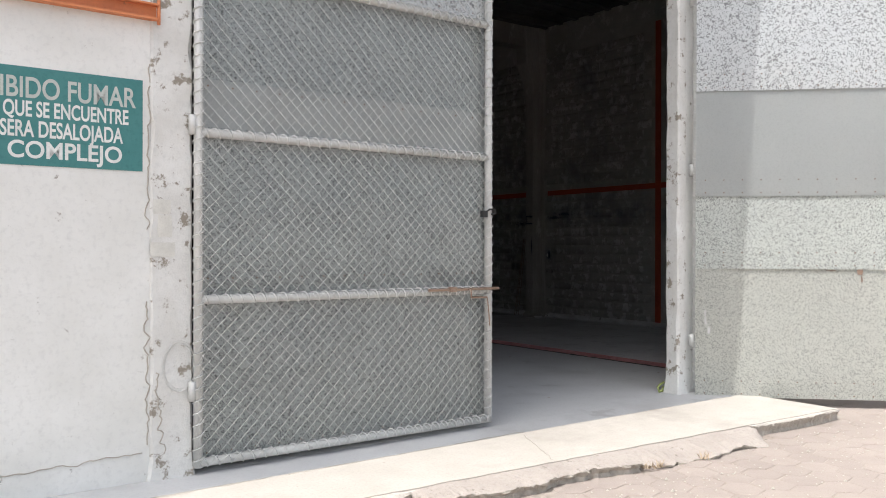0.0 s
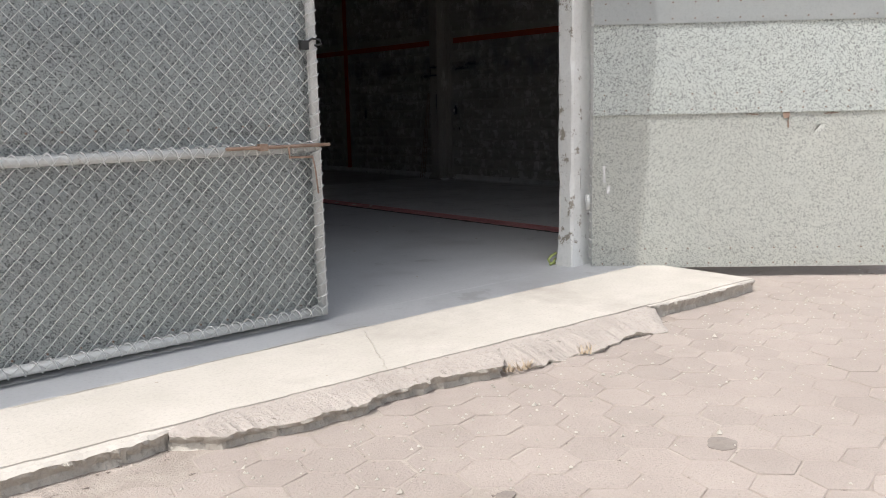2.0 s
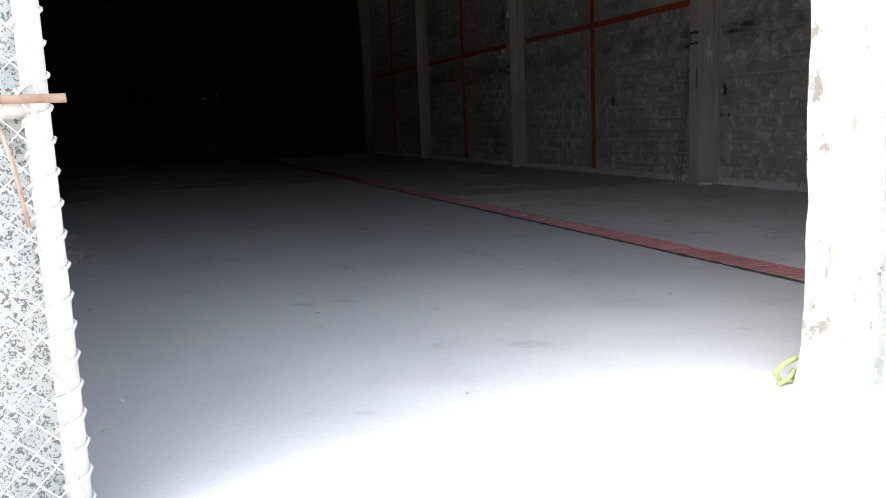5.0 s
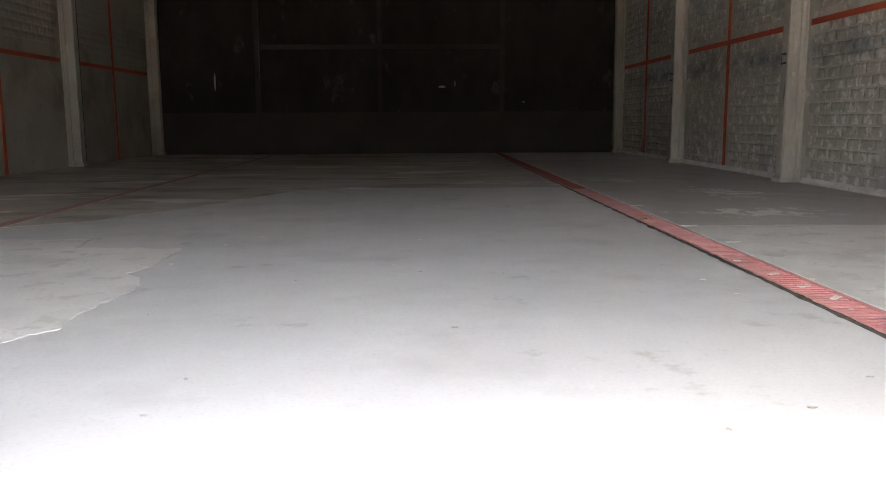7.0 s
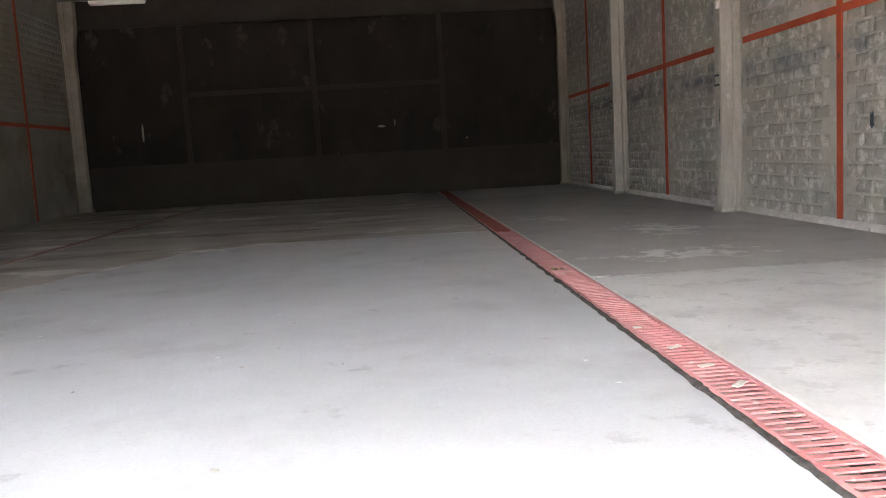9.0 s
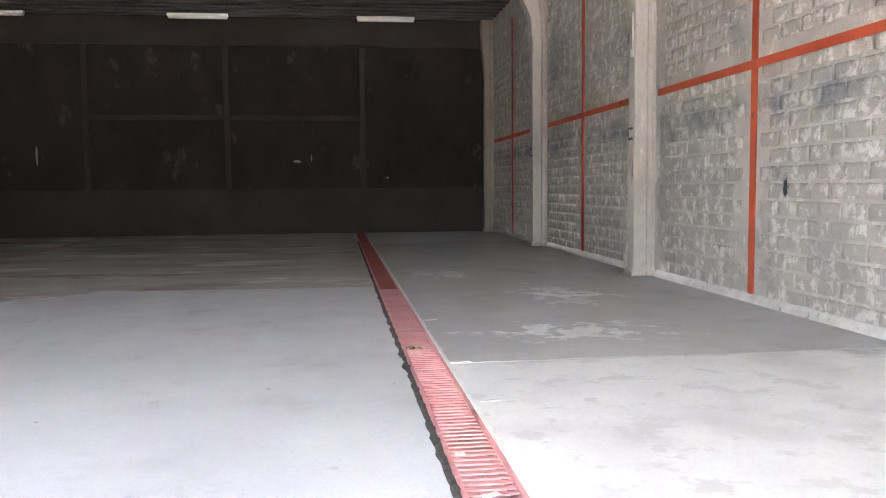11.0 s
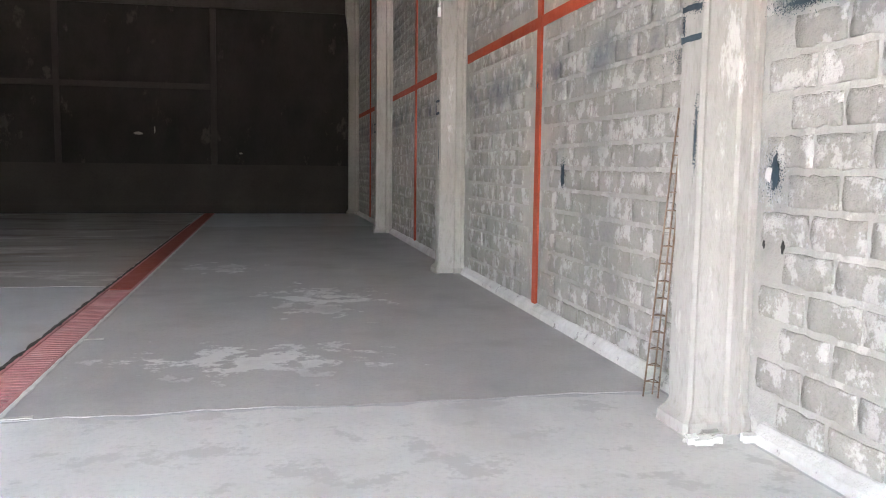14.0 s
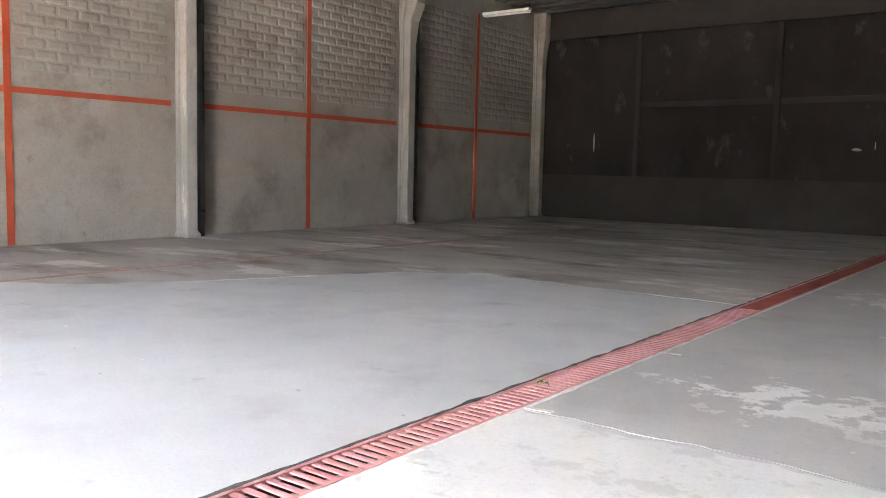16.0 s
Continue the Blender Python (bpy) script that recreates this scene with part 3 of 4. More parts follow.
def column(x_face, x_wall, yc, label, haunch=0.30, mat=None):
    """A cast column with beaded, grooved flanks, a swollen foot and a haunch under the roof beam."""
    s = 1 if x_wall > x_face else -1
    bm = bmesh.new()
    d = abs(x_wall - x_face)
    prof = [(-0.02, 0.05), (0.07, 0.045), (0.11, 0.015), (0.15, 0.0)] + [(0.15 + 0.25 * i, 0.004 * noise.noise(Vector((i * 0.8, yc, x_wall)))) for i in range(1, 20)] + [(5.5, 0.2 * haunch), (5.95, 0.85 * haunch), (ZT - 0.1, haunch)]
    flank = ((0.0, 0.0), (0.10, 0.0), (0.12, 0.018), (0.17, 0.018), (0.19, 0.0), (0.24, 0.0), (0.26, -0.012), (0.36, -0.012), (0.40, 0.014), (0.90, 0.014), (0.95, 0.005), (1.0, 0.03))
    prev = None
    for z, out in prof:
        w = 0.14 + min(max(out, 0), 0.05)
        f = d + out
        side = [(f * u, w - v) for u, v in flank]
        chip = 0.008 * max(0, noise.noise(Vector((z * 6, yc, 3))))
        pts = [(px - (chip if px > f * 0.99 else 0), -py) for px, py in side] + [(f, 0.0)] + [(px, py) for px, py in reversed(side)]
        row = [bm.verts.new((x_wall - s * px, yc + py, z)) for px, py in pts]
        if prev:
            for k in range(len(row) - 1):
                bm.faces.new((prev[k], prev[k + 1], row[k + 1], row[k]))
        prev = row
    bm.faces.new(prev)
    return tagged(finish("column", bm, mat or COLUMN), label, "column", group="hall columns", kind="structure")


for yc in BAYS:
    column(XR - 0.36, XR, yc, "grey cast concrete column against block wall")
for yc in BAYS_L:
    column(XL + 0.36, XL, yc, "grey cast concrete column against plastered wall")
column(XR - 0.30, XR, YB - 0.25, "concrete corner column of the hall", 0.10, PLASTER)
column(XL + 0.35, XL, YB - 0.25, "concrete corner column of the hall", 0.10, PLASTER)
for yc in BAYS:
    bm = bmesh.new()
    add_box(bm, XL, yc - 0.14, ZT - 0.55, XR, yc - 0.10, ZT - 0.10)
    add_box(bm, XL, yc + 0.10, ZT - 0.55, XR, yc + 0.14, ZT - 0.10)
    add_box(bm, XL, yc - 0.16, ZT - 0.58, XR, yc + 0.16, ZT - 0.53)
    tagged(finish("roof_beam", bm, COLUMN), "concrete roof beam spanning the hall", "beam", group="roof beams", kind="structure")

# added black uprights for the dark gap beside the columns of the plastered wall
for yc in BAYS_L:
    bm = bmesh.new()
    add_rod(bm, [(XL + 0.18, yc + 0.285, 0.0), (XL + 0.18, yc + 0.285, ZT - 0.1)], 0.125, 12)
    for z in (0.5, 2.4, 4.4):
        add_rod(bm, [(XL + 0.18, yc + 0.285, z), (XL + 0.18, yc + 0.285, z + 0.06)], 0.137, 12)
    tagged(finish("downpipe", bm, BLACK), "added black upright in place of the dark gap beside concrete column", "pipe", group="rainwater pipes")

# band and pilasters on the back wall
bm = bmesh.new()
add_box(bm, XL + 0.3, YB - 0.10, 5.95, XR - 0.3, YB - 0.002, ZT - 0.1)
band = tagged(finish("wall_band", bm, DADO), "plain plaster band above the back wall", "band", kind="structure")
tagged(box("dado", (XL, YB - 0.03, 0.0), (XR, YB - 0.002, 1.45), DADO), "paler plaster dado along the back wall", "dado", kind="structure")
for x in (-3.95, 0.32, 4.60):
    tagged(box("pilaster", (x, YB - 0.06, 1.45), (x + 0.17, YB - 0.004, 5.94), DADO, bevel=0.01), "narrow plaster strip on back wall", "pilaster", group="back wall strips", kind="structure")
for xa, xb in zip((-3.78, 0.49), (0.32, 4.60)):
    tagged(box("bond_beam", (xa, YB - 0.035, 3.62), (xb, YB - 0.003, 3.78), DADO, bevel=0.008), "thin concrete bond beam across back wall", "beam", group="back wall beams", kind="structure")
for x, z, w, h in ((2.55, 2.32, 0.26, 0.07), (3.02, 2.42, 0.035, 0.20), (5.45, 1.78, 0.10, 0.05), (-5.35, 2.55, 0.07, 0.55)):
    p = blob_patch("paint_chip", x, z, w / 2, h / 2, 0, PLASTER, "z", seed=x, n=20, thick=0.004)
    p.parent = back
    p.matrix_world = Matrix.Translation((0, YB - 0.001, 0)) @ Euler((radians(90), 0, 0)).to_matrix().to_4x4()

# painted tie columns and bond beams
def painted_ties(xw, s, label, bays, ties, level):
    edges = [0.3] + [v for c in bays for v in (c - 0.26, c + 0.26)] + [YB - 0.5]
    x0, x1 = sorted((xw - s * 0.012, xw + s * 0.02))
    for a, b in zip(edges[::2], edges[1::2]):
        tagged(box("painted_band", (x0, a, level - 0.055), (x1, b, level + 0.055), REDBAND, bevel=0.003), label, "band", group="painted bands", kind="structure")
    x0, x1 = sorted((xw - s * 0.016, xw + s * 0.02))
    for y in ties:
        tagged(box("painted_band", (x0, y - 0.065, 0.02), (x1, y + 0.065, ZT - 0.6), REDBAND, bevel=0.003), label, "band", group="painted bands", kind="structure")


painted_ties(XR, 1, "faded orange-red painted tie band on block wall", BAYS, TIES, STRIPE)
painted_ties(XL, -1, "faded orange-red painted tie band on plastered wall", BAYS_L, TIES_L, STRIPE_L)

# skirting fillet
edges = [0.3] + [v for c in BAYS for v in (c - 0.3, c + 0.3)] + [YB - 0.5]
for a, b in zip(edges[::2], edges[1::2]):
    bm = bmesh.new()
    n = int((b - a) / 0.12)
    prev = None
    for i in range(n + 1):
        y = a + (b - a) * i / n
        q = noise.noise(Vector((y * 3, 1, 1)))
        row = [bm.verts.new(p) for p in ((XR - 0.075 - 0.015 * q, y, 0.0), (XR - 0.065 - 0.012 * q, y, 0.05 + 0.012 * q), (XR - 0.02, y, 0.10 + 0.015 * q), (XR + 0.01, y, 0.11))]
        if prev:
            for k in range(3):
                bm.faces.new((prev[k], row[k], row[k + 1], prev[k + 1]))
        prev = row
    tagged(finish("baseboard", bm, LIMED), "rough whitewashed mortar fillet at wall foot", "skirting", kind="structure")

# ---------- floor screeds ----------
tagged(rough_slab("screed_pale", DR[1] + 0.02, XR - 0.11, 0.3, 9.40, 0.0, 0.006, FLOOR_PALE, wob=0.08, scale=2.5, edges="y"), "paler worn screed section of floor", "floor", kind="structure")
tagged(rough_slab("screed_limed", DR[1] + 0.02, XR - 0.08, 9.46, 24.5, 0.0, 0.004, FLOOR_LIME, wob=0.05, scale=2.0, edges="y"), "grey screed with white lime blooms", "floor", kind="structure")
tagged(rough_slab("screed_left", XL + 0.02, DL[0] - 0.02, 0.3, 9.0, 0.0, 0.004, FLOOR_PALE, wob=0.08, scale=1.4, edges="y"), "pale worn screed beside the plastered wall", "floor", kind="structure")
def ragged_poly(name, corners, z, thick, mat, wob):
    bm = bmesh.new()
    loop = []
    for a, b in zip(corners, corners[1:] + corners[:1]):
        n = max(2, int(math.dist(a, b) / 0.05))
        for i in range(n):
            p = Vector((a[0] + (b[0] - a[0]) * i / n, a[1] + (b[1] - a[1]) * i / n, 0))
            q = noise.noise_vector(p * 3) * wob + noise.noise_vector(p * 11) * wob * 0.4
            loop.append((p.x + q.x, p.y + q.y))
    pts, _, faces, _, _, _ = geometry.delaunay_2d_cdt([Vector(p) for p in loop], [], [list(range(len(loop)))], 1, 1e-5)
    top = [bm.verts.new((p.x, p.y, z + thick)) for p in pts]
    for tri in faces:
        bm.faces.new([top[i] for i in tri])
    for e in [e for e in bm.edges if len(e.link_faces) == 1]:
        low = [bm.verts.new((v.co.x, v.co.y, z)) for v in e.verts]
        bm.faces.new((e.verts[0], e.verts[1], low[1], low[0]))
    return finish(name, bm, mat)


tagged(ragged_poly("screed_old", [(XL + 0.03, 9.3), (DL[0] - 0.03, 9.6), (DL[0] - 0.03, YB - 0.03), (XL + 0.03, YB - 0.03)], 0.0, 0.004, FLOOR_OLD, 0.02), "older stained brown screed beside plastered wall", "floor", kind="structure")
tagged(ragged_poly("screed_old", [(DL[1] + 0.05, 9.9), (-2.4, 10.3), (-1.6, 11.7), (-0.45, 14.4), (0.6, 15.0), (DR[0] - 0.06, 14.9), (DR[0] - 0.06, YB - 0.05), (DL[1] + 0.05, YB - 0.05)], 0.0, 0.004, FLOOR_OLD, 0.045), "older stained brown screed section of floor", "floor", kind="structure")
tagged(ragged_poly("floor_patch", [(DL[1] + 0.08, 3.4), (-1.4, 3.7), (-0.75, 4.5), (-0.44, 5.1), (-0.42, 5.7), (-0.36, 6.5), (-0.68, 6.82), (-0.54, 7.2), (-0.5, 8.1), (-1.62, 8.25), (-1.75, 8.84), (DL[1] + 0.08, 8.85)], 0.0, 0.005, FLOOR_PALE, 0.10), "large ragged pale screed patch on grey floor", "patch", group="floor patches")
random.seed(5)
for i in range(46):
    x, y = random.uniform(-2.5, 4.3), random.uniform(0.4, 9)
    tagged(blob_patch("floor_speck", x, y, random.uniform(0.008, 0.022), random.uniform(0.006, 0.016), 0.0, random.choice((BROKEN, LIME, BROKEN)), seed=i, n=9, wob=0.6, thick=0.004),
           "small chip of debris on the floor", "debris", group="floor debris")


# ---------- drains ----------
def drain(x0, x1, y0, y1, label, paint):
    root = tagged(new("floor_drain"), label, "drain", group="floor drains", kind="structure")
    bm = bmesh.new()
    add_box(bm, x0, y0, -0.32, x1, y1, -0.30)
    add_box(bm, x0 - 0.0, y0, -0.30, x0 + 0.02, y1, -0.03)
    add_box(bm, x1 - 0.02, y0, -0.30, x1, y1, -0.03)
    finish("channel", bm, PIT, root)
    for a, b in ((x0, x0 + 0.03), (x1 - 0.03, x1)):
        bm = bmesh.new()
        add_box(bm, a, y0, -0.028, b, y1, 0.006)
        finish("edge_angle", bm, paint, root)
    return root


dr = drain(DR[0], DR[1], 0.02, YB, "red painted steel drain grating set in floor", GRATE)
dl = drain(DL[0], DL[1], 0.02, YB, "narrow dust-covered red drain along the floor", DUSTY_RED)
# ragged grout beside the grating
for x, sd, mat in ((DR[0] - 0.012, 3, TAR), (DR[1] + 0.02, 8, LIME)):
    bm = bmesh.new()
    prev = None
    for i in range(420):
        y = 0.3 + i * 0.06
        w = 0.030 + 0.026 * noise.noise(Vector((y * 4, sd, 0))) + 0.012 * noise.noise(Vector((y * 13, sd, 2)))
        h = 0.006 + 0.007 * noise.noise(Vector((y * 9, sd, 4)))
        row = [bm.verts.new(p) for p in ((x - w, y, 0.0005), (x - w * 0.4, y, h), (x + w * 0.4, y, h), (x + w, y, 0.0005))]
        if prev:
            for k in range(3):
                bm.faces.new((prev[k], row[k], row[k + 1], prev[k + 1]))
        prev = row
    finish("grout", bm, mat, dr)
box("cover_plate", (DR[0] + 0.03, 14.65, -0.01), (DR[1] - 0.03, YB, 0.003), GRATE_DARK, dr)
box("cover_plate", (DL[0] + 0.03, 0.02, -0.01), (DL[1] - 0.03, YB, 0.002), DUSTY_RED, dl)
bar_me = None
for i in range(193):
    y = 0.15 + i * 0.075
    tight = y > 10.1
    if bar_me is None:
        bm = bmesh.new()
        half = (DR[1] - DR[0]) / 2 - 0.032
        add_box(bm, -half, -0.019, -0.008, half, 0.019, 0.002)
        ob = finish("bar", bm, GRATE, dr, 0.002)
        bar_me = ob.data
    else:
        ob = new("bar", bar_me)
        ob.parent = dr
    ob.location = ((DR[0] + DR[1]) / 2, y, 0.0015 * noise.noise(Vector((i * 0.37, 0, 0))))
    ob.scale = (1, 1.55 if tight else 1, 1)
    ob.rotation_euler = (0, 0, radians(1.2 * noise.noise(Vector((i * 0.7, 5, 0)))))

# litter on the grating
for i, (x, y, l, a) in enumerate(((4.50, 6.48, 0.10, 0.4), (4.75, 6.34, 0.16, 1.2), (4.52, 6.0, 0.10, 0.3), (4.55, 5.6, 0.12, 0.8), (4.45, 7.1, 0.06, 0), (4.80, 9.47, 0.17, 0.1), (4.80, 11.7, 0.14, 0.1), (4.82, 8.2, 0.13, 0.15))):
    ob = rough_slab("litter", -l / 2, l / 2, -0.02, 0.02, 0, 0.006, PAPER, wob=0.014, step=0.02, scale=20)
    ob.matrix_world = pose(x, y, 0.008 if x < 4.66 else 0.006, 0, 0, math.degrees(a))
    tagged(ob, "pale scrap of litter lying at drain", "litter", group="litter at the drain")
for k in range(9):
    a = k * 0.7
    bm = bmesh.new()
    add_rod(bm, [(4.43 + 0.008 * k, 10.08, 0.008), (4.43 + 0.008 * k + 0.03 * math.cos(a), 10.08 + 0.03 * math.sin(a), 0.03), (4.43 + 0.008 * k + 0.06 * math.cos(a), 10.08 + 0.06 * math.sin(a), 0.012)], 0.004, 4)
    tagged(finish("dry_leaf", bm, STRAP if k % 2 else BLACK), "dry curled leaf caught on red grating", "leaf", group="leaves on the drain")

# ---------- marks, lamps, loose things ----------
def spray(y, z, ry, rz, seed, mat, label, xw=XR - 0.014):
    tagged(blob_patch("paint_mark", y, z, ry, rz, xw, mat, "x", seed=seed, n=30, wob=0.55, thick=0.002), label, "paint mark", group="paint marks")


def overspray(yc, zc, sy, sz, count, seed, x=XR - 0.011, hollow=0.0, mat=None):
    """A spray-can mark: fine droplets, dense in the middle and thin at the rim."""
    rnd = random.Random(seed)
    bm = bmesh.new()
    for _ in range(count * 3):
        a, rr = rnd.uniform(0, 6.28), hollow + abs(rnd.gauss(0, 0.8))
        y, z = yc + sy * rr * math.cos(a), zc + sz * rr * math.sin(a)
        q = rnd.uniform(0.0018, 0.0045)
        vs = [bm.verts.new((x - rnd.uniform(0, 0.0015), y + q * math.cos(b), z + q * math.sin(b))) for b in (0, 1.05, 2.1, 3.14, 4.2, 5.2)]
        bm.faces.new(vs)
    ob = tagged(finish("overspray", bm, mat or BLUE), "dark blue spray paint mark with soft speckled rim", "paint mark", group="paint marks", kind="stuff")
    return ob


spray(11.68, 1.43, 0.04, 0.11, 1, BLUE, "dark blue spray paint blot on block wall")
overspray(11.68, 1.43, 0.045, 0.10, 260, 2)
overspray(8.40, 1.47, 0.05, 0.075, 620, 4)
overspray(8.44, 1.45, 0.10, 0.15, 260, 5, mat=HAZE_BLUE)
spray(8.385, 1.47, 0.028, 0.085, 6, BLUE, "dark blue spray paint blot on block wall", XR - 0.015)
spray(8.44, 1.465, 0.028, 0.045, 7, LIME, "white paint blot on block wall", XR - 0.016)
spray(8.46, 1.085, 0.012, 0.022, 9, BLACK, "small dark hole broken into block wall", XR - 0.012)
spray(8.29, 1.085, 0.014, 0.032, 10, BLACK, "small dark hole broken into block wall", XR - 0.012)
for y0, z0, wy, wz, cnt in ((8.22, 2.34, 0.20, 0.035, 520), (9.35, 2.22, 0.22, 0.06, 420), (7.9, 2.42, 0.22, 0.04, 420)):
    overspray(y0, z0, wy, wz, cnt, int(y0 * 10))
overspray(12.45, 2.30, 0.03, 0.04, 60, 77, XR - 0.019, mat=BLACK)
for k, yc in enumerate(BAYS):
    xf = XR - 0.364
    for z, w in ((2.19, 0.035), (2.36, 0.03)):
        ob = rough_slab("paint_mark", yc - 0.10, yc + 0.115, z, z + w, 0, 0.003, BLUE, wob=0.01, step=0.02, scale=14)
        ob.matrix_world = Matrix(((0, 0, -1, xf + 0.002), (1, 0, 0, 0), (0, 1, 0, 0), (0, 0, 0, 1)))
        tagged(ob, "dark blue stencil line painted on concrete column", "paint mark", group="column paint lines")
    overspray(yc + 0.09, 2.28, 0.012, 0.055, 90, 30 + k, xf)
    overspray(yc - 0.085, 1.66, 0.016, 0.13, 330, 40 + k, xf)
    overspray(yc - 0.04, 2.37, 0.06, 0.03, 90, 50 + k, xf)
# crumbled mortar round the foot of the nearest column
random.seed(61)
for k in range(11):
    l, w, h = random.uniform(0.05, 0.13), random.uniform(0.04, 0.07), random.uniform(0.02, 0.05)
    ob = rough_slab("mortar_lump", -l / 2, l / 2, -w / 2, w / 2, 0, h, LIME if k % 3 else MORTAR, wob=0.018, step=0.02, scale=16, dip=0.012)
    ob.matrix_world = pose(8.50 + random.uniform(-0.03, 0.34), BAYS[0] - 0.24 - random.uniform(0, 0.10), 0.0 if k < 7 else 0.006, 0, 0, random.uniform(-40, 40))
    tagged(ob, "broken lump of pale mortar at column foot", "rubble", group="mortar lumps")

# rebar truss leaning in the corner
bm = bmesh.new()
foot, topp = Vector((8.68, 9.30, 0.0)), Vector((8.66, 8.99, 1.85))
ax = (topp - foot)
u, v = Vector((0.9, 0.4, 0)).normalized(), Vector((-0.4, 0.9, 0)).normalized()
corners = [u * 0.045 + v * 0.04, -u * 0.045 + v * 0.04, -v * 0.045]
for c in corners:
    add_rod(bm, [foot + c * 1.0, topp + c * 0.5], 0.006, 5)
for i in range(17):
    t = i / 16.5
    ring = [foot + ax * t + c * (1 - 0.5 * t) for c in corners]
    add_rod(bm, ring + ring[:1], 0.004, 4)
tagged(finish("rebar_truss", bm, RUST), "rusty welded rebar truss leaning beside concrete column", "rebar")

# tube lamps
for x in (-3.1, 0.98, 4.92):
    y, z = 21.0, 5.05
    root = tagged(new("tube_lamp"), "unlit white twin tube lamp hanging from roof", "lamp", group="tube lamps")
    root.location = (x, y, z)
    bm = bmesh.new()
    add_box(bm, -0.62, -0.07, 0.02, 0.62, 0.07, 0.08)
    finish("body", bm, ENAMEL, root, 0.012)
    for dy in (-0.045, 0.045):
        bm = bmesh.new()
        add_rod(bm, [(-0.6, dy, 0.0), (0.6, dy, 0.0)], 0.018, 8)
        finish("tube", bm, ENAMEL, root)
    for dx in (-0.6, 0.6):
        bm = bmesh.new()
        add_rod(bm, [(dx, 0, 0.07), (dx, 0, ZT - 0.05 - z)], 0.004, 5)
        finish("wire", bm, BLACK, root)
# cable drooping on the wall by the column
bm = bmesh.new()
add_rod(bm, [(XR - 0.37, 15.70, 4.2), (XR - 0.37, 15.70, 3.6)], 0.012, 6)
add_box(bm, XR - 0.40, 15.67, 3.50, XR - 0.355, 15.73, 3.62)
tagged(finish("conduit", bm, ENAMEL), "short white conduit with socket on column", "conduit")

# weeds by the kerb
random.seed(9)
for wx, wy, leafage in ((-2.55, -1.62, WEED), (-2.42, -1.58, WEED), (0.36, -1.60, STRAW), (0.46, -1.62, STRAW), (1.0, -1.66, STRAW)):
    bm = bmesh.new()
    for k in range(26):
        a, l = random.uniform(0, 6.28), random.uniform(0.03, 0.10)
        p = Vector((wx + random.gauss(0, 0.03), wy + random.gauss(0, 0.02), -0.10))
        q = p + Vector((math.cos(a) * l * 0.6, math.sin(a) * l * 0.6, l * 0.7))
        s = Vector((-math.sin(a), math.cos(a), 0)) * 0.006
        vs = [bm.verts.new(c) for c in (p - s, p + s, q)]
        bm.faces.new(vs)
    tagged(finish("weed", bm, leafage), "small tuft of weed growing in kerb joint" if leafage is WEED else "dry straw tuft at the broken kerb foot", "plant", group="weeds")
# crumbs of mortar and grit on the paving
random.seed(31)
bm = bmesh.new()
for k in range(900):
    x, y = random.uniform(-5, 5), -1.62 - abs(random.gauss(0, 0.9))
    a = random.uniform(0.004, 0.012) * (2 if random.random() < 0.06 else 1)
    vs = [bm.verts.new((x + a * math.cos(t) * random.uniform(0.6, 1.2), y + a * math.sin(t) * random.uniform(0.6, 1.2), -0.112)) for t in (0, 1.5, 3.1, 4.6)]
    tip = bm.verts.new((x, y, -0.112 + a * 0.8))
    for q in range(4):
        bm.faces.new((vs[q], vs[(q + 1) % 4], tip))
tagged(finish("grit", bm, BROKEN), "loose mortar crumbs and grit on paving", "grit", kind="stuff")
# small iron covers in the road
for x, y, r in ((0.31, -3.05, 0.085), (-0.82, -2.72, 0.045)):
    tagged(blob_patch("iron_cap", x, y, r, r * 0.8, -0.116, CAP, seed=int(r * 99), n=20, wob=0.22, thick=0.005), "small round iron cap set in the paving", "cap", group="iron caps")

# ---------- block courses ----------
COURSE, LONG, JOINT = 0.203, 0.42, 0.040
block_me = []
for k in range(9):
    bm = bmesh.new()
    nx, nz = 6, 3
    L, H = LONG - JOINT, COURSE - JOINT
    g = [[bm.verts.new((-(0.0045 + 0.0022 * noise.noise(Vector((i * 1.3, j * 1.7, k * 9)))), L * (i / nx - 0.5) + (0.022 * noise.noise(Vector((i * 0.9, j * 1.3, k * 5 + 2))) if i in (0, nx) else 0),
                         H * (j / nz - 0.5) + (0.020 * noise.noise(Vector((i * 1.2, j * 3, k * 5 + 8))) if j in (0, nz) else 0))) for i in range(nx + 1)] for j in range(nz + 1)]
    for j in range(nz):
        for i in range(nx):
            bm.faces.new((g[j][i], g[j][i + 1], g[j + 1][i + 1], g[j + 1][i])).smooth = True
    rim = [g[0][i] for i in range(nx + 1)] + [g[j][nx] for j in range(1, nz + 1)] + [g[nz][i] for i in range(nx - 1, -1, -1)] + [g[j][0] for j in range(nz - 1, 0, -1)]
    outer = [bm.verts.new((0.008, p.co.y * 1.015, p.co.z * 1.03)) for p in rim]
    for i in range(len(rim)):
        bm.faces.new((rim[i], outer[i], outer[(i + 1) % len(rim)], rim[(i + 1) % len(rim)]))
    bmesh.ops.recalc_face_normals(bm, faces=bm.faces[:])
    me = bpy.data.meshes.new("brick")
    bm.to_mesh(me)
    bm.free()
    me.materials.append(BLOCK)
    block_me.append(me)


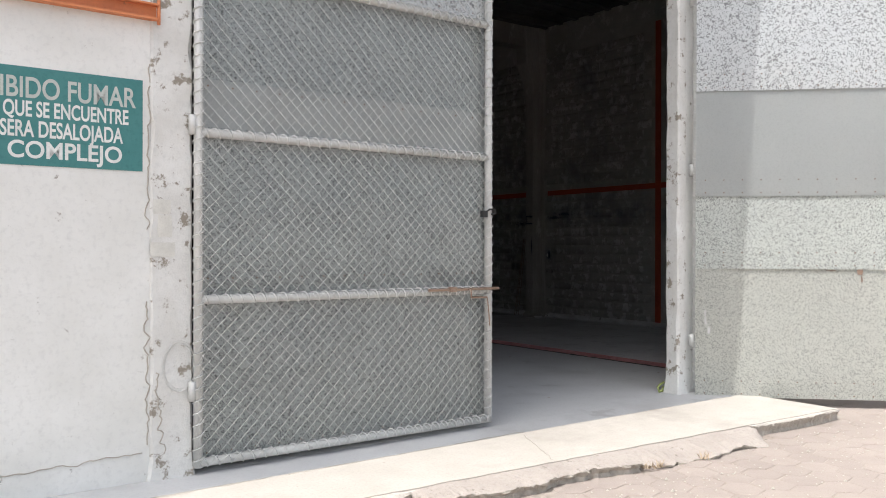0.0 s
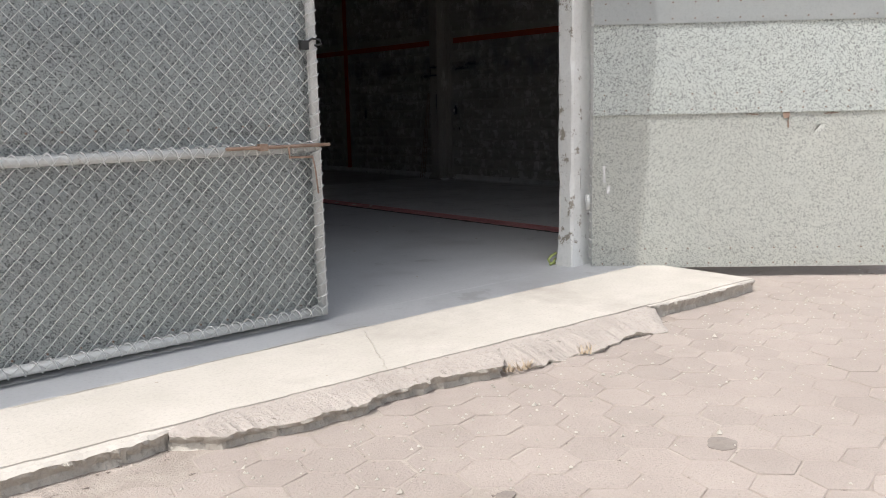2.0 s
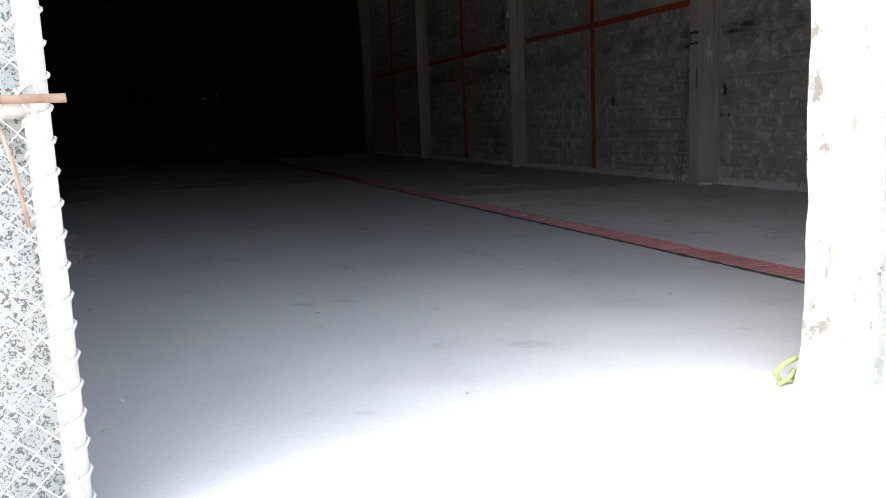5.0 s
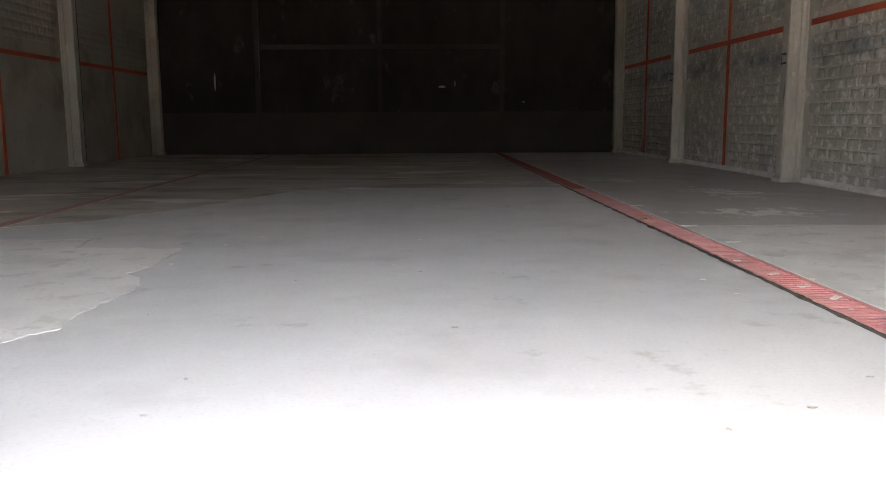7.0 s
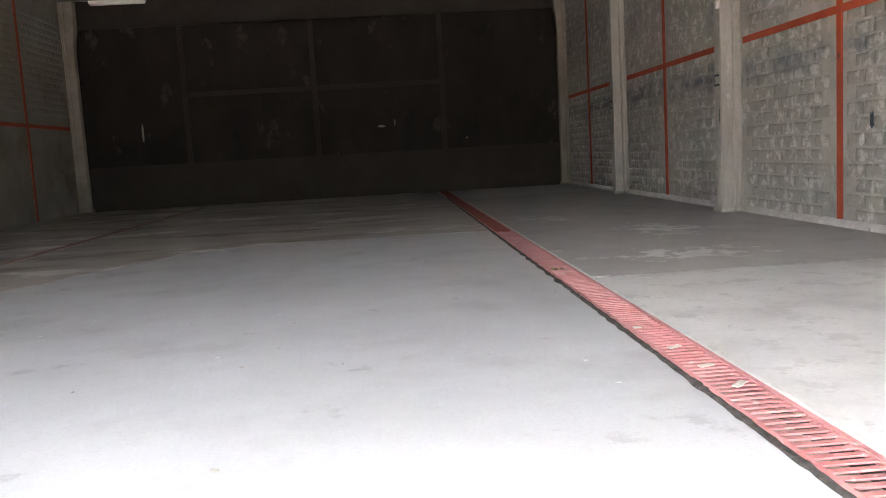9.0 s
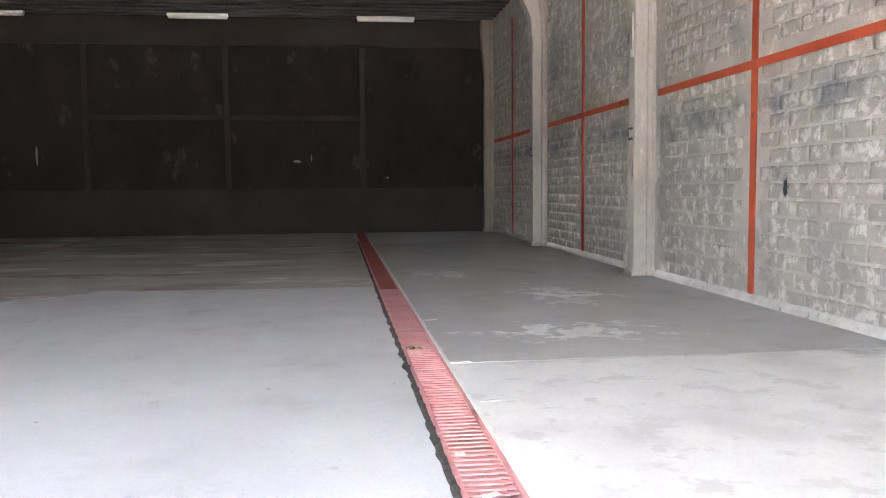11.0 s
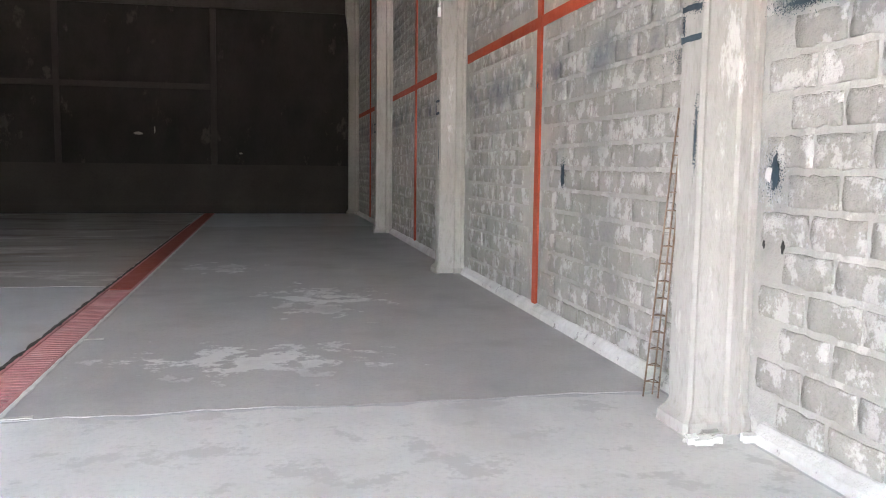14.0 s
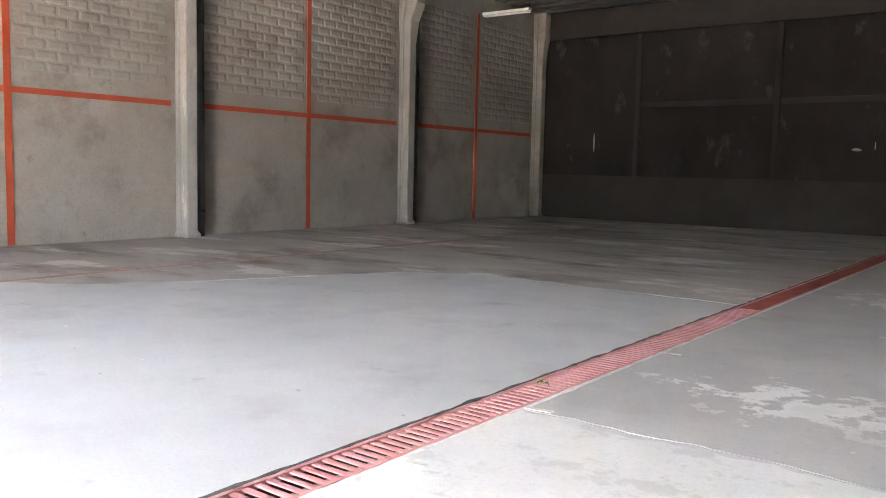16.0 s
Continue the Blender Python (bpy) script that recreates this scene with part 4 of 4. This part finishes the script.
def lay_blocks(xw, flip, y_lo, y_hi, z_hi, pick, parent, bays, ties, level, z_lo=0.0):
    joined = bmesh.new()
    for c in range(int(z_hi / COURSE)):
        z = 0.06 + (c + 0.5) * COURSE
        if abs(z - level) < 0.11 or z < z_lo:
            continue
        y = y_lo + (0.25 if c % 2 else 0.0) * LONG * 2
        while y < y_hi:
            yc = y + LONG / 2
            y += LONG
            if any(abs(yc - b) < 0.36 for b in bays) or any(abs(yc - t) < 0.28 for t in ties):
                continue
            me = block_me[(c * 7 + int(yc * 13)) % 9]
            if pick(yc, z):
                ob = new("brick", me)
                ob.parent = parent
                ob.location = (xw, yc, z)
            else:
                m = Matrix.Translation((xw, yc, z)) @ Matrix.Diagonal((-0.5 if flip else 1, 1, 1, 1))
                start = len(joined.verts)
                joined.from_mesh(me)
                joined.verts.ensure_lookup_table()
                for vtx in joined.verts[start:]:
                    vtx.co = m @ vtx.co
    ob = finish("bricks", joined, PLASTER if flip else BLOCK, parent)
    return tagged(ob, kind="stuff")


lay_blocks(XR, False, 2.0, 29.3, 6.2, lambda y, z: 6.9 < y < 15.4 and z < 3.3 and (y < 12.4 or z < 2.4), side_right, BAYS, TIES, STRIPE)
lay_blocks(XL, True, 2.0, 29.3, 6.2, lambda y, z: False, side_left, BAYS_L, TIES_L, STRIPE_L, STRIPE_L + 0.3)

# ---------- road pavers ----------
R = 0.165
hex_me = []
for k in range(5):
    bm = bmesh.new()
    ring = []
    for s in range(6):
        a = math.pi / 6 + s * math.pi / 3
        q = 1 + 0.17 * noise.noise(Vector((s * 2.3, k * 7.1, 0)))
        ring.append((math.cos(a) * (R - 0.005) * q, math.sin(a) * (R - 0.005) * q))
    top = [bm.verts.new((x * 0.975, y * 0.975, 0.0 + 0.003 * noise.noise(Vector((x * 20, y * 20, k))))) for x, y in ring]
    mid = [bm.verts.new((x, y, -0.004)) for x, y in ring]
    low = [bm.verts.new((x, y, -0.03)) for x, y in ring]
    bm.faces.new(top)
    for a, b in ((top, mid), (mid, low)):
        for s in range(6):
            bm.faces.new((b[s], b[(s + 1) % 6], a[(s + 1) % 6], a[s]))
    bmesh.ops.recalc_face_normals(bm, faces=bm.faces[:])
    me = bpy.data.meshes.new("paver")
    bm.to_mesh(me)
    bm.free()
    me.materials.append(PAVER)
    hex_me.append(me)
joined = bmesh.new()
tilt = Euler((0, 0, radians(-14))).to_matrix()
count = 0
for i in range(-60, 60):
    for j in range(-60, 60):
        p = tilt @ Vector((i * R * math.sqrt(3) + (j % 2) * R * math.sqrt(3) / 2, j * R * 1.5, 0)) + Vector((0, -5, 0))
        if not (-9 < p.x < 9 and -9 < p.y < -1.50) and not (3.65 < p.x < 9 and -1.6 < p.y < -0.15):
            continue
        z = -0.1155 + 0.004 * noise.noise(p * 1.3) + 0.003 * noise.noise(p * 9)
        m = Matrix.Translation((p.x, p.y, z)) @ Euler((0.012 * noise.noise(p * 5), 0.012 * noise.noise(p * 6), radians(-14) + 0.07 * noise.noise(p * 7))).to_matrix().to_4x4()
        me = hex_me[(i * 3 + j * 5) % 5]
        if -1.6 < p.x < 4.2 and -4.4 < p.y < -1.5 and count < 300:
            count += 1
            ob = new("paver", me)
            ob.parent = ground
            ob.matrix_world = m
        else:
            start = len(joined.verts)
            joined.from_mesh(me)
            joined.verts.ensure_lookup_table()
            for vtx in joined.verts[start:]:
                vtx.co = m @ vtx.co
tagged(finish("pavers", joined, PAVER, ground), kind="stuff")
